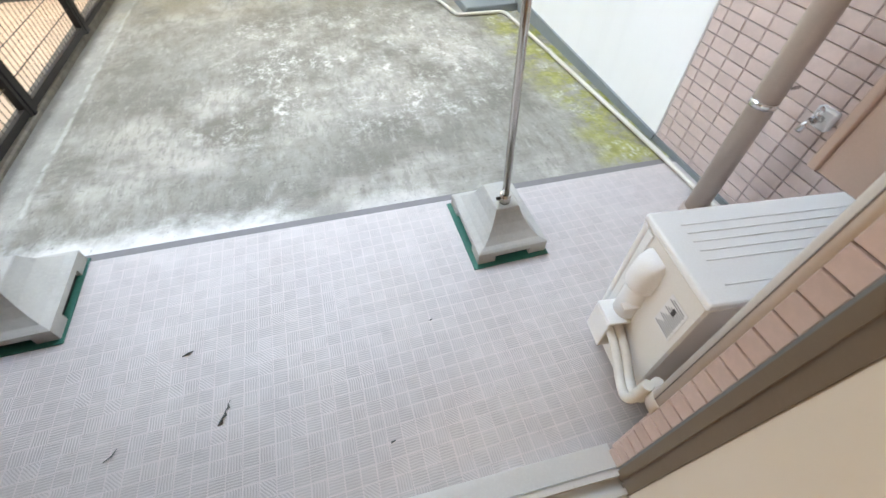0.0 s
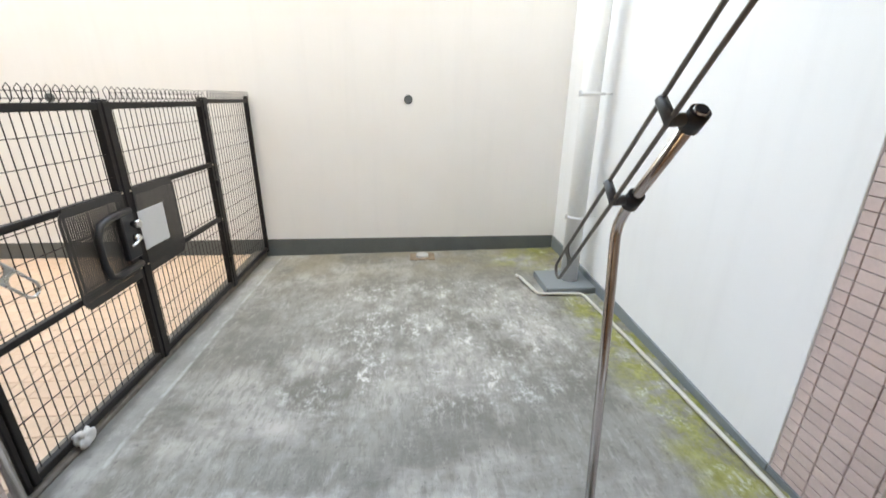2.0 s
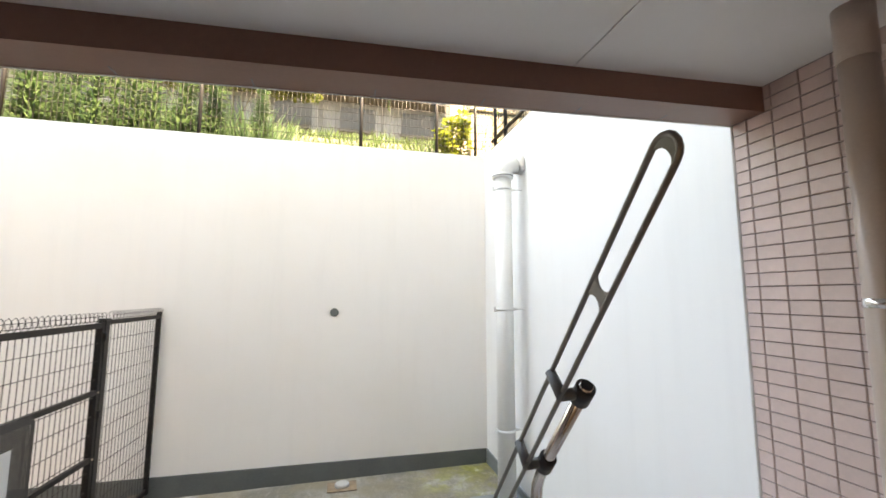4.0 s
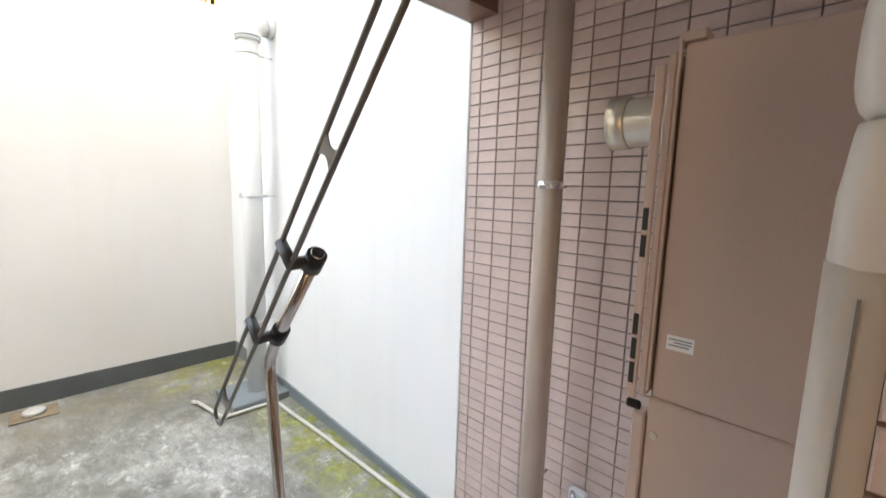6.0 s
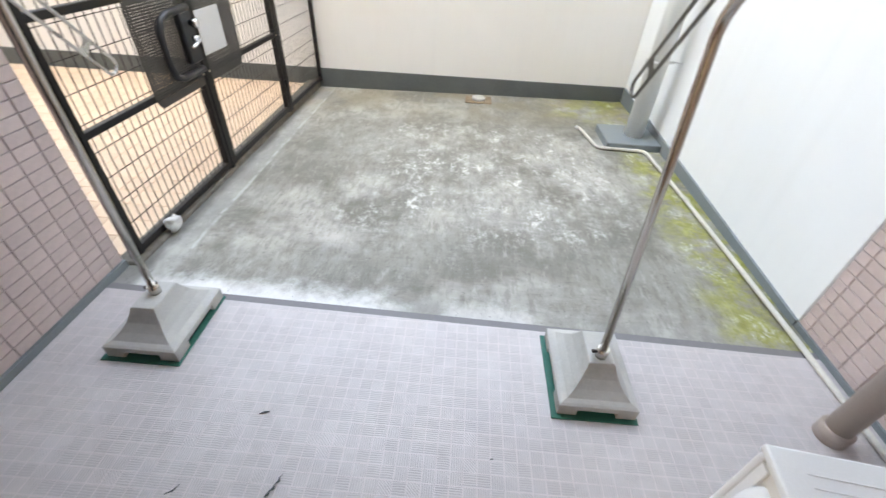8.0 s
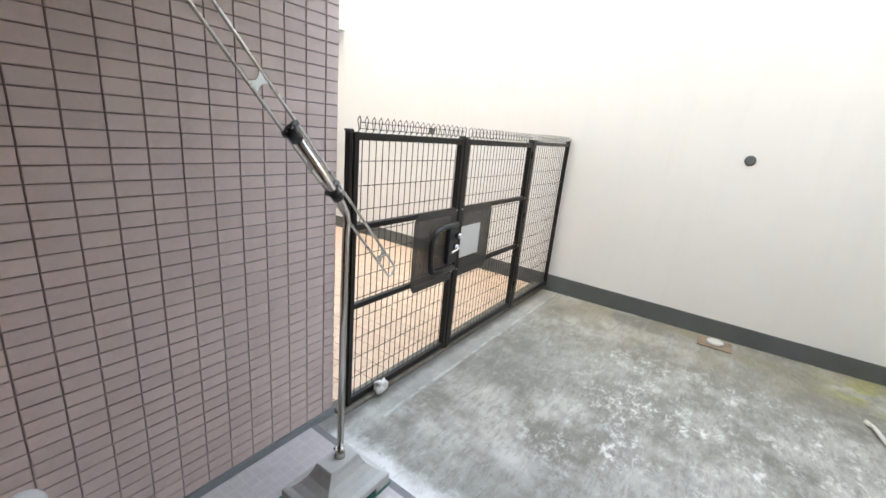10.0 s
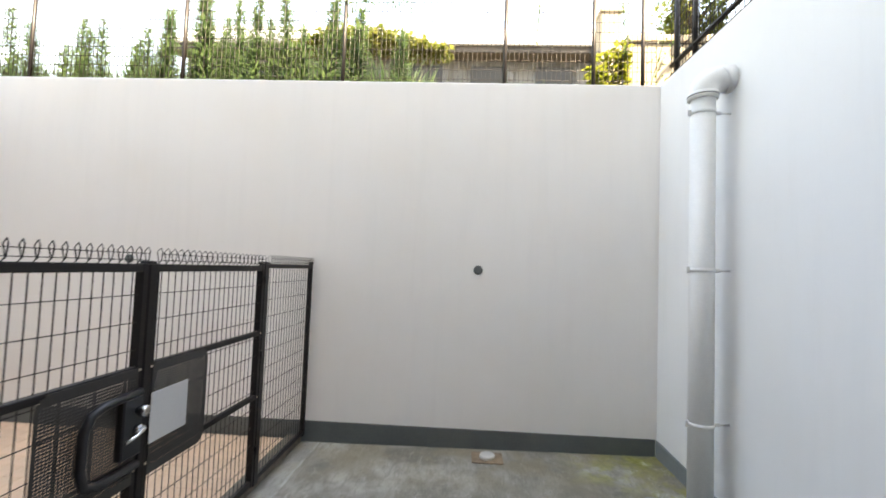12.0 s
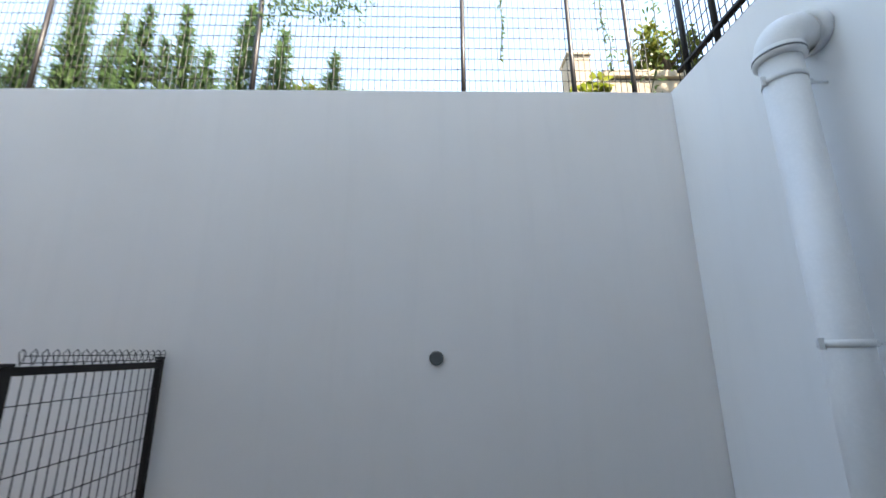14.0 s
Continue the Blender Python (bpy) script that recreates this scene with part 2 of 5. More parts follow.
M_WHITE = wall_paint("white_wall_paint", (0.82, 0.79, 0.768))
M_COOL = wall_paint("cool_white_wall_paint", (0.83, 0.835, 0.835))
M_CEIL = wall_paint("ceiling_paint", (0.80, 0.79, 0.775))
M_GREY = paint("grey_waterproof_paint", (0.105, 0.117, 0.118), 0.5, big=4, amount=0.18, bump=0.1)
M_KERB = paint("dirty_mortar_kerb", (0.17, 0.15, 0.125), 0.85, grain=40, big=9, amount=0.35, bump=0.3, dirt=(0.06, 0.05, 0.04))
M_STRIP = paint("grey_blue_sealant", (0.21, 0.24, 0.25), 0.55)
M_YARD = concrete_yard("weathered_concrete")
M_VINYL = vinyl_sheet("embossed_vinyl_sheet")
M_EDGE = paint("grey_edge_sealant", (0.20, 0.19, 0.195), 0.55, grain=30)
M_TILE = paint("pink_brown_glazed_tile", (0.62, 0.48, 0.45), 0.34, grain=90, big=7, amount=0.09, bump=0.05, each=0.05)
M_JOINT = paint("dark_mortar", (0.26, 0.20, 0.18), 0.85, grain=120, amount=0.2, bump=0.2)
M_BEAM = paint("brown_painted_beam", (0.25, 0.125, 0.09), 0.45, amount=0.1)
M_BROWN = paint("taupe_enamelled_steel", (0.55, 0.40, 0.335), 0.36, grain=200, big=3, amount=0.05, bump=0.02)
M_PIPE = paint("taupe_pvc", (0.46, 0.365, 0.315), 0.33, grain=120, big=5, amount=0.08, bump=0.02)
M_DUCT = paint("beige_pvc_cover", (0.62, 0.56, 0.525), 0.36, grain=120, big=5, amount=0.05, bump=0.02)
M_WPIPE = paint("white_painted_pipe", (0.76, 0.76, 0.75), 0.4, grain=80, big=4, amount=0.06, bump=0.04)
M_BLACK = paint("black_brown_coated_steel", (0.013, 0.010, 0.009), 0.42, amount=0.2, bump=0.03, spec=0.28)
M_PERF = paint("black_punched_steel", (0.03, 0.026, 0.024), 0.42, amount=0.2)
M_STEEL = paint("stainless_tube", (0.60, 0.56, 0.52), 0.2, 1.0, grain=150, amount=0.08, bump=0.02)
# arm rods: a darker tone for one stand, a paler one for the other
M_ROD = paint("dark_steel_rod", (0.19, 0.175, 0.16), 0.36, 0.8, amount=0.12)
M_RODL = paint("pale_steel_rod", (0.62, 0.61, 0.59), 0.28, 0.9, amount=0.08)
M_GALV = paint("galvanised_duct", (0.66, 0.60, 0.52), 0.34, 1.0, grain=20, amount=0.1)
M_CHROME = paint("chrome", (0.75, 0.76, 0.77), 0.16, 1.0, amount=0.05)
M_PLASTIC = paint("black_plastic", (0.018, 0.018, 0.02), 0.42, amount=0.1)
M_GREYPL = paint("grey_plastic", (0.10, 0.11, 0.115), 0.45, amount=0.1)
M_STONE = paint("moulded_concrete", (0.50, 0.49, 0.46), 0.75, grain=110, big=6, amount=0.12, bump=0.25, dirt=(0.33, 0.32, 0.29))
M_GREEN = paint("green_rubber_mat", (0.01, 0.16, 0.12), 0.6, amount=0.2)
M_AC = paint("ivory_steel", (0.83, 0.85, 0.86), 0.36, grain=200, big=3, amount=0.05, bump=0.01)
M_ACSIDE = paint("beige_steel", (0.78, 0.762, 0.73), 0.42, grain=200, big=3, amount=0.05, bump=0.01)
M_HOSE = paint("white_insulation_tape", (0.72, 0.70, 0.66), 0.6, grain=60, amount=0.12)
M_CONDUIT = paint("cream_pvc_hose", (0.66, 0.62, 0.55), 0.45, amount=0.12, dirt=(0.4, 0.38, 0.28))
M_ALU = paint("silver_aluminium", (0.72, 0.72, 0.71), 0.4, 0.35, grain=150, amount=0.06)
M_BRONZE = paint("bronze_anodised_aluminium", (0.21, 0.165, 0.125), 0.38, 0.3, grain=150, amount=0.08)
M_SASH = paint("grey_beige_aluminium", (0.36, 0.33, 0.29), 0.4, 0.2, grain=150, amount=0.05)
# near-black that paints the shade inside gaps, slots and open ends
M_GAP_SHADE = paint("dark_gap_shade", (0.015, 0.014, 0.013), 0.6)
M_LABEL = paint("white_label", (0.78, 0.79, 0.80), 0.4, amount=0.04, bump=0)
M_INK = paint("grey_print", (0.30, 0.31, 0.33), 0.5, amount=0.1, bump=0)
M_INKB = paint("black_print", (0.03, 0.03, 0.03), 0.5, bump=0)
M_DECK = paint("peach_deck_tile", (0.66, 0.455, 0.32), 0.55, grain=60, big=5, amount=0.08, each=0.05)
M_DECKJ = paint("pale_deck_joint", (0.42, 0.28, 0.20), 0.8)
M_PANEL = paint("grey_white_sheet", (0.56, 0.545, 0.53), 0.5, amount=0.06)
M_RAG = paint("white_plastic_bag", (0.62, 0.61, 0.585), 0.45, amount=0.12)
M_ROOM = wall_paint("interior_wallpaper", (0.78, 0.76, 0.72))
M_WOOD = paint("interior_wood_floor", (0.32, 0.20, 0.11), 0.4, grain=20, amount=0.2)
M_SOIL = paint("upper_soil", (0.11, 0.095, 0.06), 0.9, grain=12, big=1.2, amount=0.35, bump=0.4, dirt=(0.08, 0.10, 0.03))
M_ROOF = paint("pale_metal_roof", (0.40, 0.415, 0.44), 0.45, grain=8, big=0.8, amount=0.1)
M_OLDWALL = paint("old_mortar_wall", (0.22, 0.214, 0.205), 0.85, grain=8, big=0.9, amount=0.25, bump=0.2, dirt=(0.2, 0.18, 0.15))
M_FASCIA = paint("weathered_timber", (0.10, 0.088, 0.078), 0.8, grain=14, big=2, amount=0.25, bump=0.2)
M_RUST = paint("rusty_plate", (0.27, 0.19, 0.125), 0.8, grain=30, big=12, amount=0.3, bump=0.2, dirt=(0.30, 0.28, 0.22))
M_BEIGE = paint("beige_block_wall", (0.54, 0.45, 0.34), 0.8, grain=10, big=1.2, amount=0.12, bump=0.2, dirt=(0.42, 0.35, 0.26))
M_GLASS = paint("dark_window_pane", (0.04, 0.045, 0.05), 0.15)
M_WEED = leaf_mat("weed_leaf", (0.075, 0.15, 0.06), (0.17, 0.26, 0.11))
M_GRASS = leaf_mat("grass_blade", (0.08, 0.14, 0.035), (0.15, 0.21, 0.07))
M_IVY = leaf_mat("ivy_leaf", (0.15, 0.20, 0.02), (0.28, 0.30, 0.05))
M_TREE = leaf_mat("tree_leaf", (0.06, 0.10, 0.03), (0.15, 0.19, 0.06))
M_HEDGE = leaf_mat("hedge_leaf", (0.11, 0.15, 0.025), (0.22, 0.23, 0.06))
M_VINE = leaf_mat("vine_leaf", (0.08, 0.15, 0.05), (0.18, 0.25, 0.09))
M_BARK = paint("bark", (0.12, 0.085, 0.055), 0.9, grain=25, amount=0.3, bump=0.4)
M_STEM = paint("green_stem", (0.10, 0.12, 0.04), 0.7)


# ---------- mesh helpers ----------
def box(bm, x0, x1, y0, y1, z0, z1, bevel=0.0, seg=1):
    vs = [bm.verts.new(p) for p in ((x0, y0, z0), (x1, y0, z0), (x1, y1, z0), (x0, y1, z0), (x0, y0, z1), (x1, y0, z1), (x1, y1, z1), (x0, y1, z1))]
    fs = [bm.faces.new([vs[i] for i in q]) for q in ((3, 2, 1, 0), (4, 5, 6, 7), (0, 1, 5, 4), (1, 2, 6, 5), (2, 3, 7, 6), (3, 0, 4, 7))]
    if bevel:
        es = list({e for f in fs for e in f.edges})
        bmesh.ops.bevel(bm, geom=es, offset=bevel, segments=seg, affect="EDGES", profile=0.5)
    return bm


def B(*a, **k):
    return box(bmesh.new(), *a, **k)


def sweep(bm, pts, r, n=10, closed=False, cap=True):
    """A round bar along a line of points; r: one radius or one for each point."""
    pts = [Vector(p) for p in pts]
    rs = r if isinstance(r, (list, tuple)) else [r] * len(pts)
    rings, ref = [], None
    for i, p in enumerate(pts):
        if closed:
            d = (pts[(i + 1) % len(pts)] - pts[i - 1]).normalized()
        else:
            d = (pts[min(i + 1, len(pts) - 1)] - pts[max(i - 1, 0)]).normalized()
        if ref is None:
            ref = d.orthogonal().normalized()
        ref = (ref - d * ref.dot(d)).normalized()
        side = d.cross(ref)
        rings.append([bm.verts.new(p + (ref * math.cos(2 * math.pi * k / n) + side * math.sin(2 * math.pi * k / n)) * rs[i]) for k in range(n)])
    pairs = list(zip(rings, rings[1:])) + ([(rings[-1], rings[0])] if closed else [])
    for a, b in pairs:
        for k in range(n):
            f = bm.faces.new((a[k], a[(k + 1) % n], b[(k + 1) % n], b[k]))
            f.smooth = True
    if cap and not closed:
        bm.faces.new(rings[0][::-1])
        bm.faces.new(rings[-1])
    return bm


def S(pts, r, n=10, **k):
    return sweep(bmesh.new(), pts, r, n, **k)


def arc(c, r, a0, a1, n, u, v):
    """Points of an arc round c in the plane of u and v; degrees."""
    c, u, v = Vector(c), Vector(u), Vector(v)
    return [c + (u * math.cos(radians(a0 + (a1 - a0) * i / n)) + v * math.sin(radians(a0 + (a1 - a0) * i / n))) * r for i in range(n + 1)]


def link(name, bm, mat, smooth=False):
    me = bpy.data.meshes.new(name)
    bmesh.ops.recalc_face_normals(bm, faces=bm.faces)
    if smooth:
        for f in bm.faces:
            f.smooth = True
    bm.to_mesh(me)
    bm.free()
    me.materials.append(mat)
    return new(name, me)


def part(name, bm, mat, parent, label="", smooth=False):
    ob = link(name, bm, mat, smooth)
    ob.parent = parent
    if label:
        tagged(ob, label)
    return ob


def thing(name, label, category, group="", at=(0, 0, 0), rz=0.0):
    ob = new(name)
    ob.empty_display_size = 0.1
    ob.matrix_basis = pose(*at, 0, 0, rz)
    return tagged(ob, label, category, group)


def wall(name, bm, mat, label, category="wall"):
    return tagged(link(name, bm, mat), label, category, kind="structure")


def raw(name, verts, faces, mat):
    me = bpy.data.meshes.new(name)
    me.from_pydata(verts, [], faces)
    me.materials.append(mat)
    me.update()
    return new(name, me)


# ---------- the large structure ----------
YF, ZT = 3.127, 3.28          # far wall's face, top of the retaining walls
FX = -3.17                    # fence line

# balcony floor and yard
def slanted(x0, x1, ya0, ya1, yb0, yb1, z0, z1):
    """A slab whose near and far edges run aslant: their y at x0 and at x1."""
    bm = bmesh.new()
    vs = [bm.verts.new(p) for z in (z0, z1) for p in ((x0, ya0, z), (x1, ya1, z), (x1, yb1, z), (x0, yb0, z))]
    for q in ((3, 2, 1, 0), (4, 5, 6, 7), (0, 1, 5, 4), (1, 2, 6, 5), (2, 3, 7, 6), (3, 0, 4, 7)):
        bm.faces.new([vs[i] for i in q])
    return bm


wall("balcony_floor", slanted(-3.19, 0.0, -1.2, -1.2, 0.005, -0.075, -0.12, 0.0), M_VINYL, "pinkish grey embossed vinyl sheet on the balcony floor", "floor")
wall("floor_edge_strip", slanted(-3.19, 0.0, 0.0055, -0.0745, 0.042, -0.038, -0.12, -0.001), M_EDGE, "grey sealant strip along the edge of the vinyl sheet", "floor edge")
yb = bmesh.new()
nx, ny = 24, 24
grid = [[yb.verts.new((-3.24 + 3.24 * i / nx, -0.2 + (YF + 0.2) * j / ny, -0.004 - 0.045 * ((1 - i / nx) * (j / ny) ** 1.5) + 0.003 * noise.noise((i * 0.7, j * 0.7, 3)))) for i in range(nx + 1)] for j in range(ny + 1)]
for j in range(ny):
    for i in range(nx):
        yb.faces.new((grid[j][i], grid[j][i + 1], grid[j + 1][i + 1], grid[j + 1][i]))
wall("yard_floor", yb, M_YARD, "weathered grey concrete yard floor with moss and lime stains", "yard floor")
wall("kerb", B(FX - 0.09, FX + 0.04, 0.17, YF, -0.1, 0.012, bevel=0.008), M_KERB, "dark concrete kerb under the mesh fence", "kerb")

# far retaining wall, right retaining wall
wall("wall_north", B(-12, 0.2, YF, YF + 0.2, -0.3, ZT, bevel=0.008), M_WHITE, "tall white painted retaining wall at the back of the yard")
wall("wall_east", B(0.0, 0.2, 0.12, YF - 0.002, -0.3, ZT, bevel=0.004), M_COOL, "tall white painted side wall of the yard")
wall("wall_east_tiled", B(0.012, 0.2, -1.4, 0.117, -0.3, 2.8), M_JOINT, "side wall of the balcony faced with pink brown tiles")
bb = bmesh.new()
box(bb, -12, -0.012, YF - 0.012, YF - 0.0005, -0.1, 0.14, bevel=0.003)
wall("baseboard_north", bb, M_GREY, "dark grey waterproofing band at the foot of the white wall", "baseboard")
band = bmesh.new()
vs = [band.verts.new(p) for p in ((-0.012, 0.12, -0.1), (-0.0005, 0.12, -0.1), (-0.0005, YF - 0.013, -0.1), (-0.012, YF - 0.013, -0.1), (-0.012, 0.12, 0.03), (-0.0005, 0.12, 0.034), (-0.0005, YF - 0.013, 0.139), (-0.012, YF - 0.013, 0.135))]
for q in ((3, 2, 1, 0), (4, 5, 6, 7), (0, 1, 5, 4), (1, 2, 6, 5), (2, 3, 7, 6), (3, 0, 4, 7)):
    band.faces.new([vs[i] for i in q])
wall("baseboard_east", band, M_STRIP, "dark grey waterproofing band at the foot of the side wall", "baseboard")
wall("baseboard_balcony_east", B(-0.006, 0.011, -1.15, 0.119, -0.1, 0.026), M_STRIP, "grey sealed upstand below the tiles", "baseboard")
wall("wall_west_tiled", B(-3.33, -3.202, -1.3, 0.162, -0.3, 2.62), M_JOINT, "balcony side wall faced with pink brown tiles")
wall("baseboard_balcony_west", B(-3.201, -3.184, -1.12, 0.164, -0.1, 0.035), M_STRIP, "blue grey sealed upstand below the tiles", "baseboard")

# ceiling, beam, unseen sun-blocking storeys above
def sloped(x0, x1, y0, y1, z0a, z0b, z1a, z1b):
    bm = bmesh.new()
    vs = [bm.verts.new(p) for p in ((x0, y0, z0a), (x1, y0, z0b), (x1, y1, z0b), (x0, y1, z0a), (x0, y0, z1a), (x1, y0, z1b), (x1, y1, z1b), (x0, y1, z1a))]
    for q in ((3, 2, 1, 0), (4, 5, 6, 7), (0, 1, 5, 4), (1, 2, 6, 5), (2, 3, 7, 6), (3, 0, 4, 7)):
        bm.faces.new([vs[i] for i in q])
    return bm


cb = sloped(-3.9, -0.792, -1.35, -0.02, 2.38, 2.472, 2.8, 2.8)
c2 = sloped(-0.788, 0.0, -1.35, -0.02, 2.472, 2.5, 2.8, 2.8)
me_ = bpy.data.meshes.new("tmp")
c2.to_mesh(me_)
cb.from_mesh(me_)
c2.free()
wall("ceiling", cb, M_CEIL, "white painted balcony ceiling boards with a narrow joint", "ceiling")
wall("ceiling_joint", B(-0.795, -0.785, -1.34, -0.03, 2.476, 2.6), M_EDGE, "narrow dark joint between ceiling boards", "trim")
wall("beam", sloped(-9, 0.0, -0.02, 0.12, 2.13, 2.402, 2.9, 2.9), M_BEAM, "brown painted beam along the balcony's outer edge", "beam")
wall("beam_drip_edge", sloped(-9, 0.0, 0.1205, 0.127, 2.128, 2.40, 2.45, 2.45), M_ALU, "thin pale drip edge on the beam", "trim")
seam = bmesh.new()
for i in range(9):
    x = -0.35 - 0.36 * i
    z = 2.402 + (2.13 - 2.402) * (-x / 9.0)
    box(seam, x - 0.002, x + 0.002, 0.07, 0.12, z - 0.0015, z + 0.01)
wall("beam_seams", seam, M_EDGE, "narrow seams in the soffit of the beam", "trim")
# unseen mass: height keeps the sun off the yard, white face bounces skylight
wall("building_upper", B(-24, 20, -5.1, 0.115, 2.9, 11.6), M_COOL, "unseen upper storeys sized to shade the yard, whitened for bounce", "building wall")

# facade with the opening of the sliding door, room behind
wall("wall_south_right", B(-1.048, 0.0, -1.36, -1.177, -0.1, 2.8), M_JOINT, "building front beside the sliding door")
wall("wall_south_left", B(-3.33, -2.962, -1.36, -1.107, -0.1, 2.8), M_JOINT, "building front at the other side of the sliding door")
wall("wall_south_lintel", B(-2.962, -1.048, -1.36, -1.12, 2.1, 2.8), M_JOINT, "wall above the sliding door")
wall("room_floor", B(-4.2, 0.2, -5.0, -1.36, -0.1, 0.05), M_WOOD, "brown wooden floor of the room behind the door", "floor")
wall("room_ceiling", B(-4.2, 0.2, -5.0, -1.36, 2.42, 2.6), M_ROOM, "white ceiling of the room", "ceiling")
wall("room_wall_back", B(-4.2, 0.2, -5.1, -5.0, 0.0, 2.6), M_ROOM, "white papered wall of the room")
# opening and white panel are made up to house the room's fill lamp
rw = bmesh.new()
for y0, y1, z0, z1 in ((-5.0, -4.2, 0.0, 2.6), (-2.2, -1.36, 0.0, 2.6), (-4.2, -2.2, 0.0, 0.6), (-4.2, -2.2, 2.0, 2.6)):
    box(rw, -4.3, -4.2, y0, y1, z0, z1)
wall("room_wall_west", rw, M_ROOM, "white papered wall of the room with an added lamp opening")
wall("room_window_blind", B(-4.3, -4.27, -4.2, -2.2, 0.6, 2.0), M_ROOM, "added white panel closing the opening behind the fill lamp", "blind")
wall("room_wall_east", B(0.2, 0.3, -5.0, -1.36, 0.0, 2.6), M_ROOM, "white papered wall of the room")
wall("room_wall_front_east", B(-1.02, 0.2, -1.42, -1.361, 0.05, 2.42), M_ROOM, "white papered wall beside the door")
wall("room_wall_front_west", B(-4.2, -2.98, -1.42, -1.361, 0.05, 2.42), M_ROOM, "white papered wall beside the door")

door = tagged(new("door_1"), "open sliding glass door frame of bronze and silver aluminium", "door frame", kind="structure")
jr = bmesh.new()
box(jr, -1.066, -1.049, -1.255, -1.232, 0.03, 2.1)
box(jr, -1.062, -1.049, -1.262, -1.255, 0.03, 2.1)
box(jr, -1.068, -1.049, -1.290, -1.262, 0.03, 2.1)
part("jamb", jr, M_BRONZE, door, "bronze aluminium jamb with grooves")
part("jamb_seal", B(-1.060, -1.049, -1.2315, -1.2255, 0.03, 2.1), M_STRIP, door, "grey sealant bead")
part("casing", B(-1.066, -1.049, -1.42, -1.2905, 0.03, 2.1, bevel=0.002), M_ROOM, door, "white casing inside the jamb")
part("jamb_seal", B(-2.962, -2.949, -1.170, -1.157, 0.03, 2.1, bevel=0.002), M_ALU, door, "pale bead along the tiles")
jl = bmesh.new()
box(jl, -2.962, -2.951, -1.212, -1.1705, 0.03, 2.1)
box(jl, -2.962, -2.948, -1.217, -1.2125, 0.03, 2.1)
part("jamb", jl, M_BRONZE, door, "bronze aluminium jamb with grooves")
# dark strip painted for the shaded gap behind the jamb
part("jamb_groove", B(-2.962, -2.958, -1.2395, -1.2175, 0.03, 2.1), M_GAP_SHADE, door, "black gap behind the jamb")


def sash(name, y0, y1, mat, label, edge):
    """A sliding glass sash from its free stile at x 0 towards -x."""
    bm = bmesh.new()
    box(bm, -0.055, 0.0, y0, y1, 0.047, 2.055, bevel=0.0015)
    box(bm, -0.96, -0.905, y0, y1, 0.047, 2.055, bevel=0.0015)
    box(bm, -0.9045, -0.0555, y0, y1, 0.047, 0.13, bevel=0.0015)
    box(bm, -0.9045, -0.0555, y0, y1, 1.99, 2.055, bevel=0.0015)
    p = part(name, bm, mat, door, label)
    p.location = (-1.957, -1.1855, 0)
    p.rotation_euler = (0, 0, radians(-2.57))
    part("pane", B(-0.904, -0.056, (y0 + y1) / 2 - 0.002, (y0 + y1) / 2 + 0.002, 0.131, 1.989), M_GLASS, p, "dark glass pane")
    if edge:
        part("seal", B(-0.03, 0.0015, y1 + 0.0002, y1 + 0.0042, 0.047, 2.055, bevel=0.001), M_ALU, p, "pale bead along the stile")
    return p


sash("sash", -0.0135, -0.0045, M_BRONZE, "bronze stile and rails of the outer sash", True)
sash("sash", -0.052, -0.0185, M_SASH, "grey beige stile and rails of the inner sash pushed back", False)
sl = bmesh.new()
for (ya, yb_, za, zb) in ((-0.0, 0.062, -0.02, 0.03), (0.07, 0.085, 0.0, 0.046), (0.115, 0.13, 0.0, 0.046), (0.165, 0.18, 0.0, 0.046), (0.06, 0.24, -0.02, 0.022)):
    vs = [sl.verts.new((x, y0 - off, z)) for z in (za, zb) for x, y0, off in ((-2.962, -1.072, ya), (-1.05, -1.158, ya), (-1.05, -1.158, yb_), (-2.962, -1.072, yb_))]
    for q in ((3, 2, 1, 0), (4, 5, 6, 7), (0, 1, 5, 4), (1, 2, 6, 5), (2, 3, 7, 6), (3, 0, 4, 7)):
        sl.faces.new([vs[i] for i in q])
part("sill", sl, M_ALU, door, "silver aluminium threshold with sliding tracks")
part("head", B(-2.96, -1.05, -1.36, -1.2, 2.06, 2.1), M_BRONZE, door)

# neighbouring yard behind the fence
wall("neighbour_floor", B(-12, FX - 0.1, -1.5, YF, -0.2, -0.03), M_DECKJ, "peach tiled floor of the neighbouring yard", "yard floor")
wall("wall_neighbour_west", B(-12.2, -12, -1.5, YF + 0.2, -0.2, ZT), M_WHITE, "white wall closing the neighbouring yard")
# unseen closing front, kept white so that it reflects light into the yards
wall("neighbour_front", B(-12, -3.33, -1.6, -1.4, -0.2, 2.9), M_COOL, "unseen building front along the neighbouring yard, whitened for bounce")
wall("neighbour_beam", B(-7.0, -6.465, -0.1, YF - 0.002, 2.745, ZT - 0.004), M_COOL, "white painted tie beam across the neighbouring yard", "beam")
wall("neighbour_ceiling", B(-12, -3.9, -1.5, -0.02, 2.36, 2.8), M_CEIL, "white ceiling over the neighbouring balcony", "ceiling")

# upper ground: one sheet to the horizon, open over the yard and the building
gb = bmesh.new()
xs, ys = (-900, -12.2, 0.2, 900), (-900, -5.1, 0.1, YF + 0.2, 3.9, 6.5, 9.5, 900)
zs = {-900: -0.2, -5.1: -0.2, 0.1: 3.05, YF + 0.2: 3.12, 3.9: 3.15, 6.5: 4.6, 9.5: 5.75, 900: 6.0}
vv = {(x, y): gb.verts.new((x, y, zs[y])) for x in xs for y in ys}
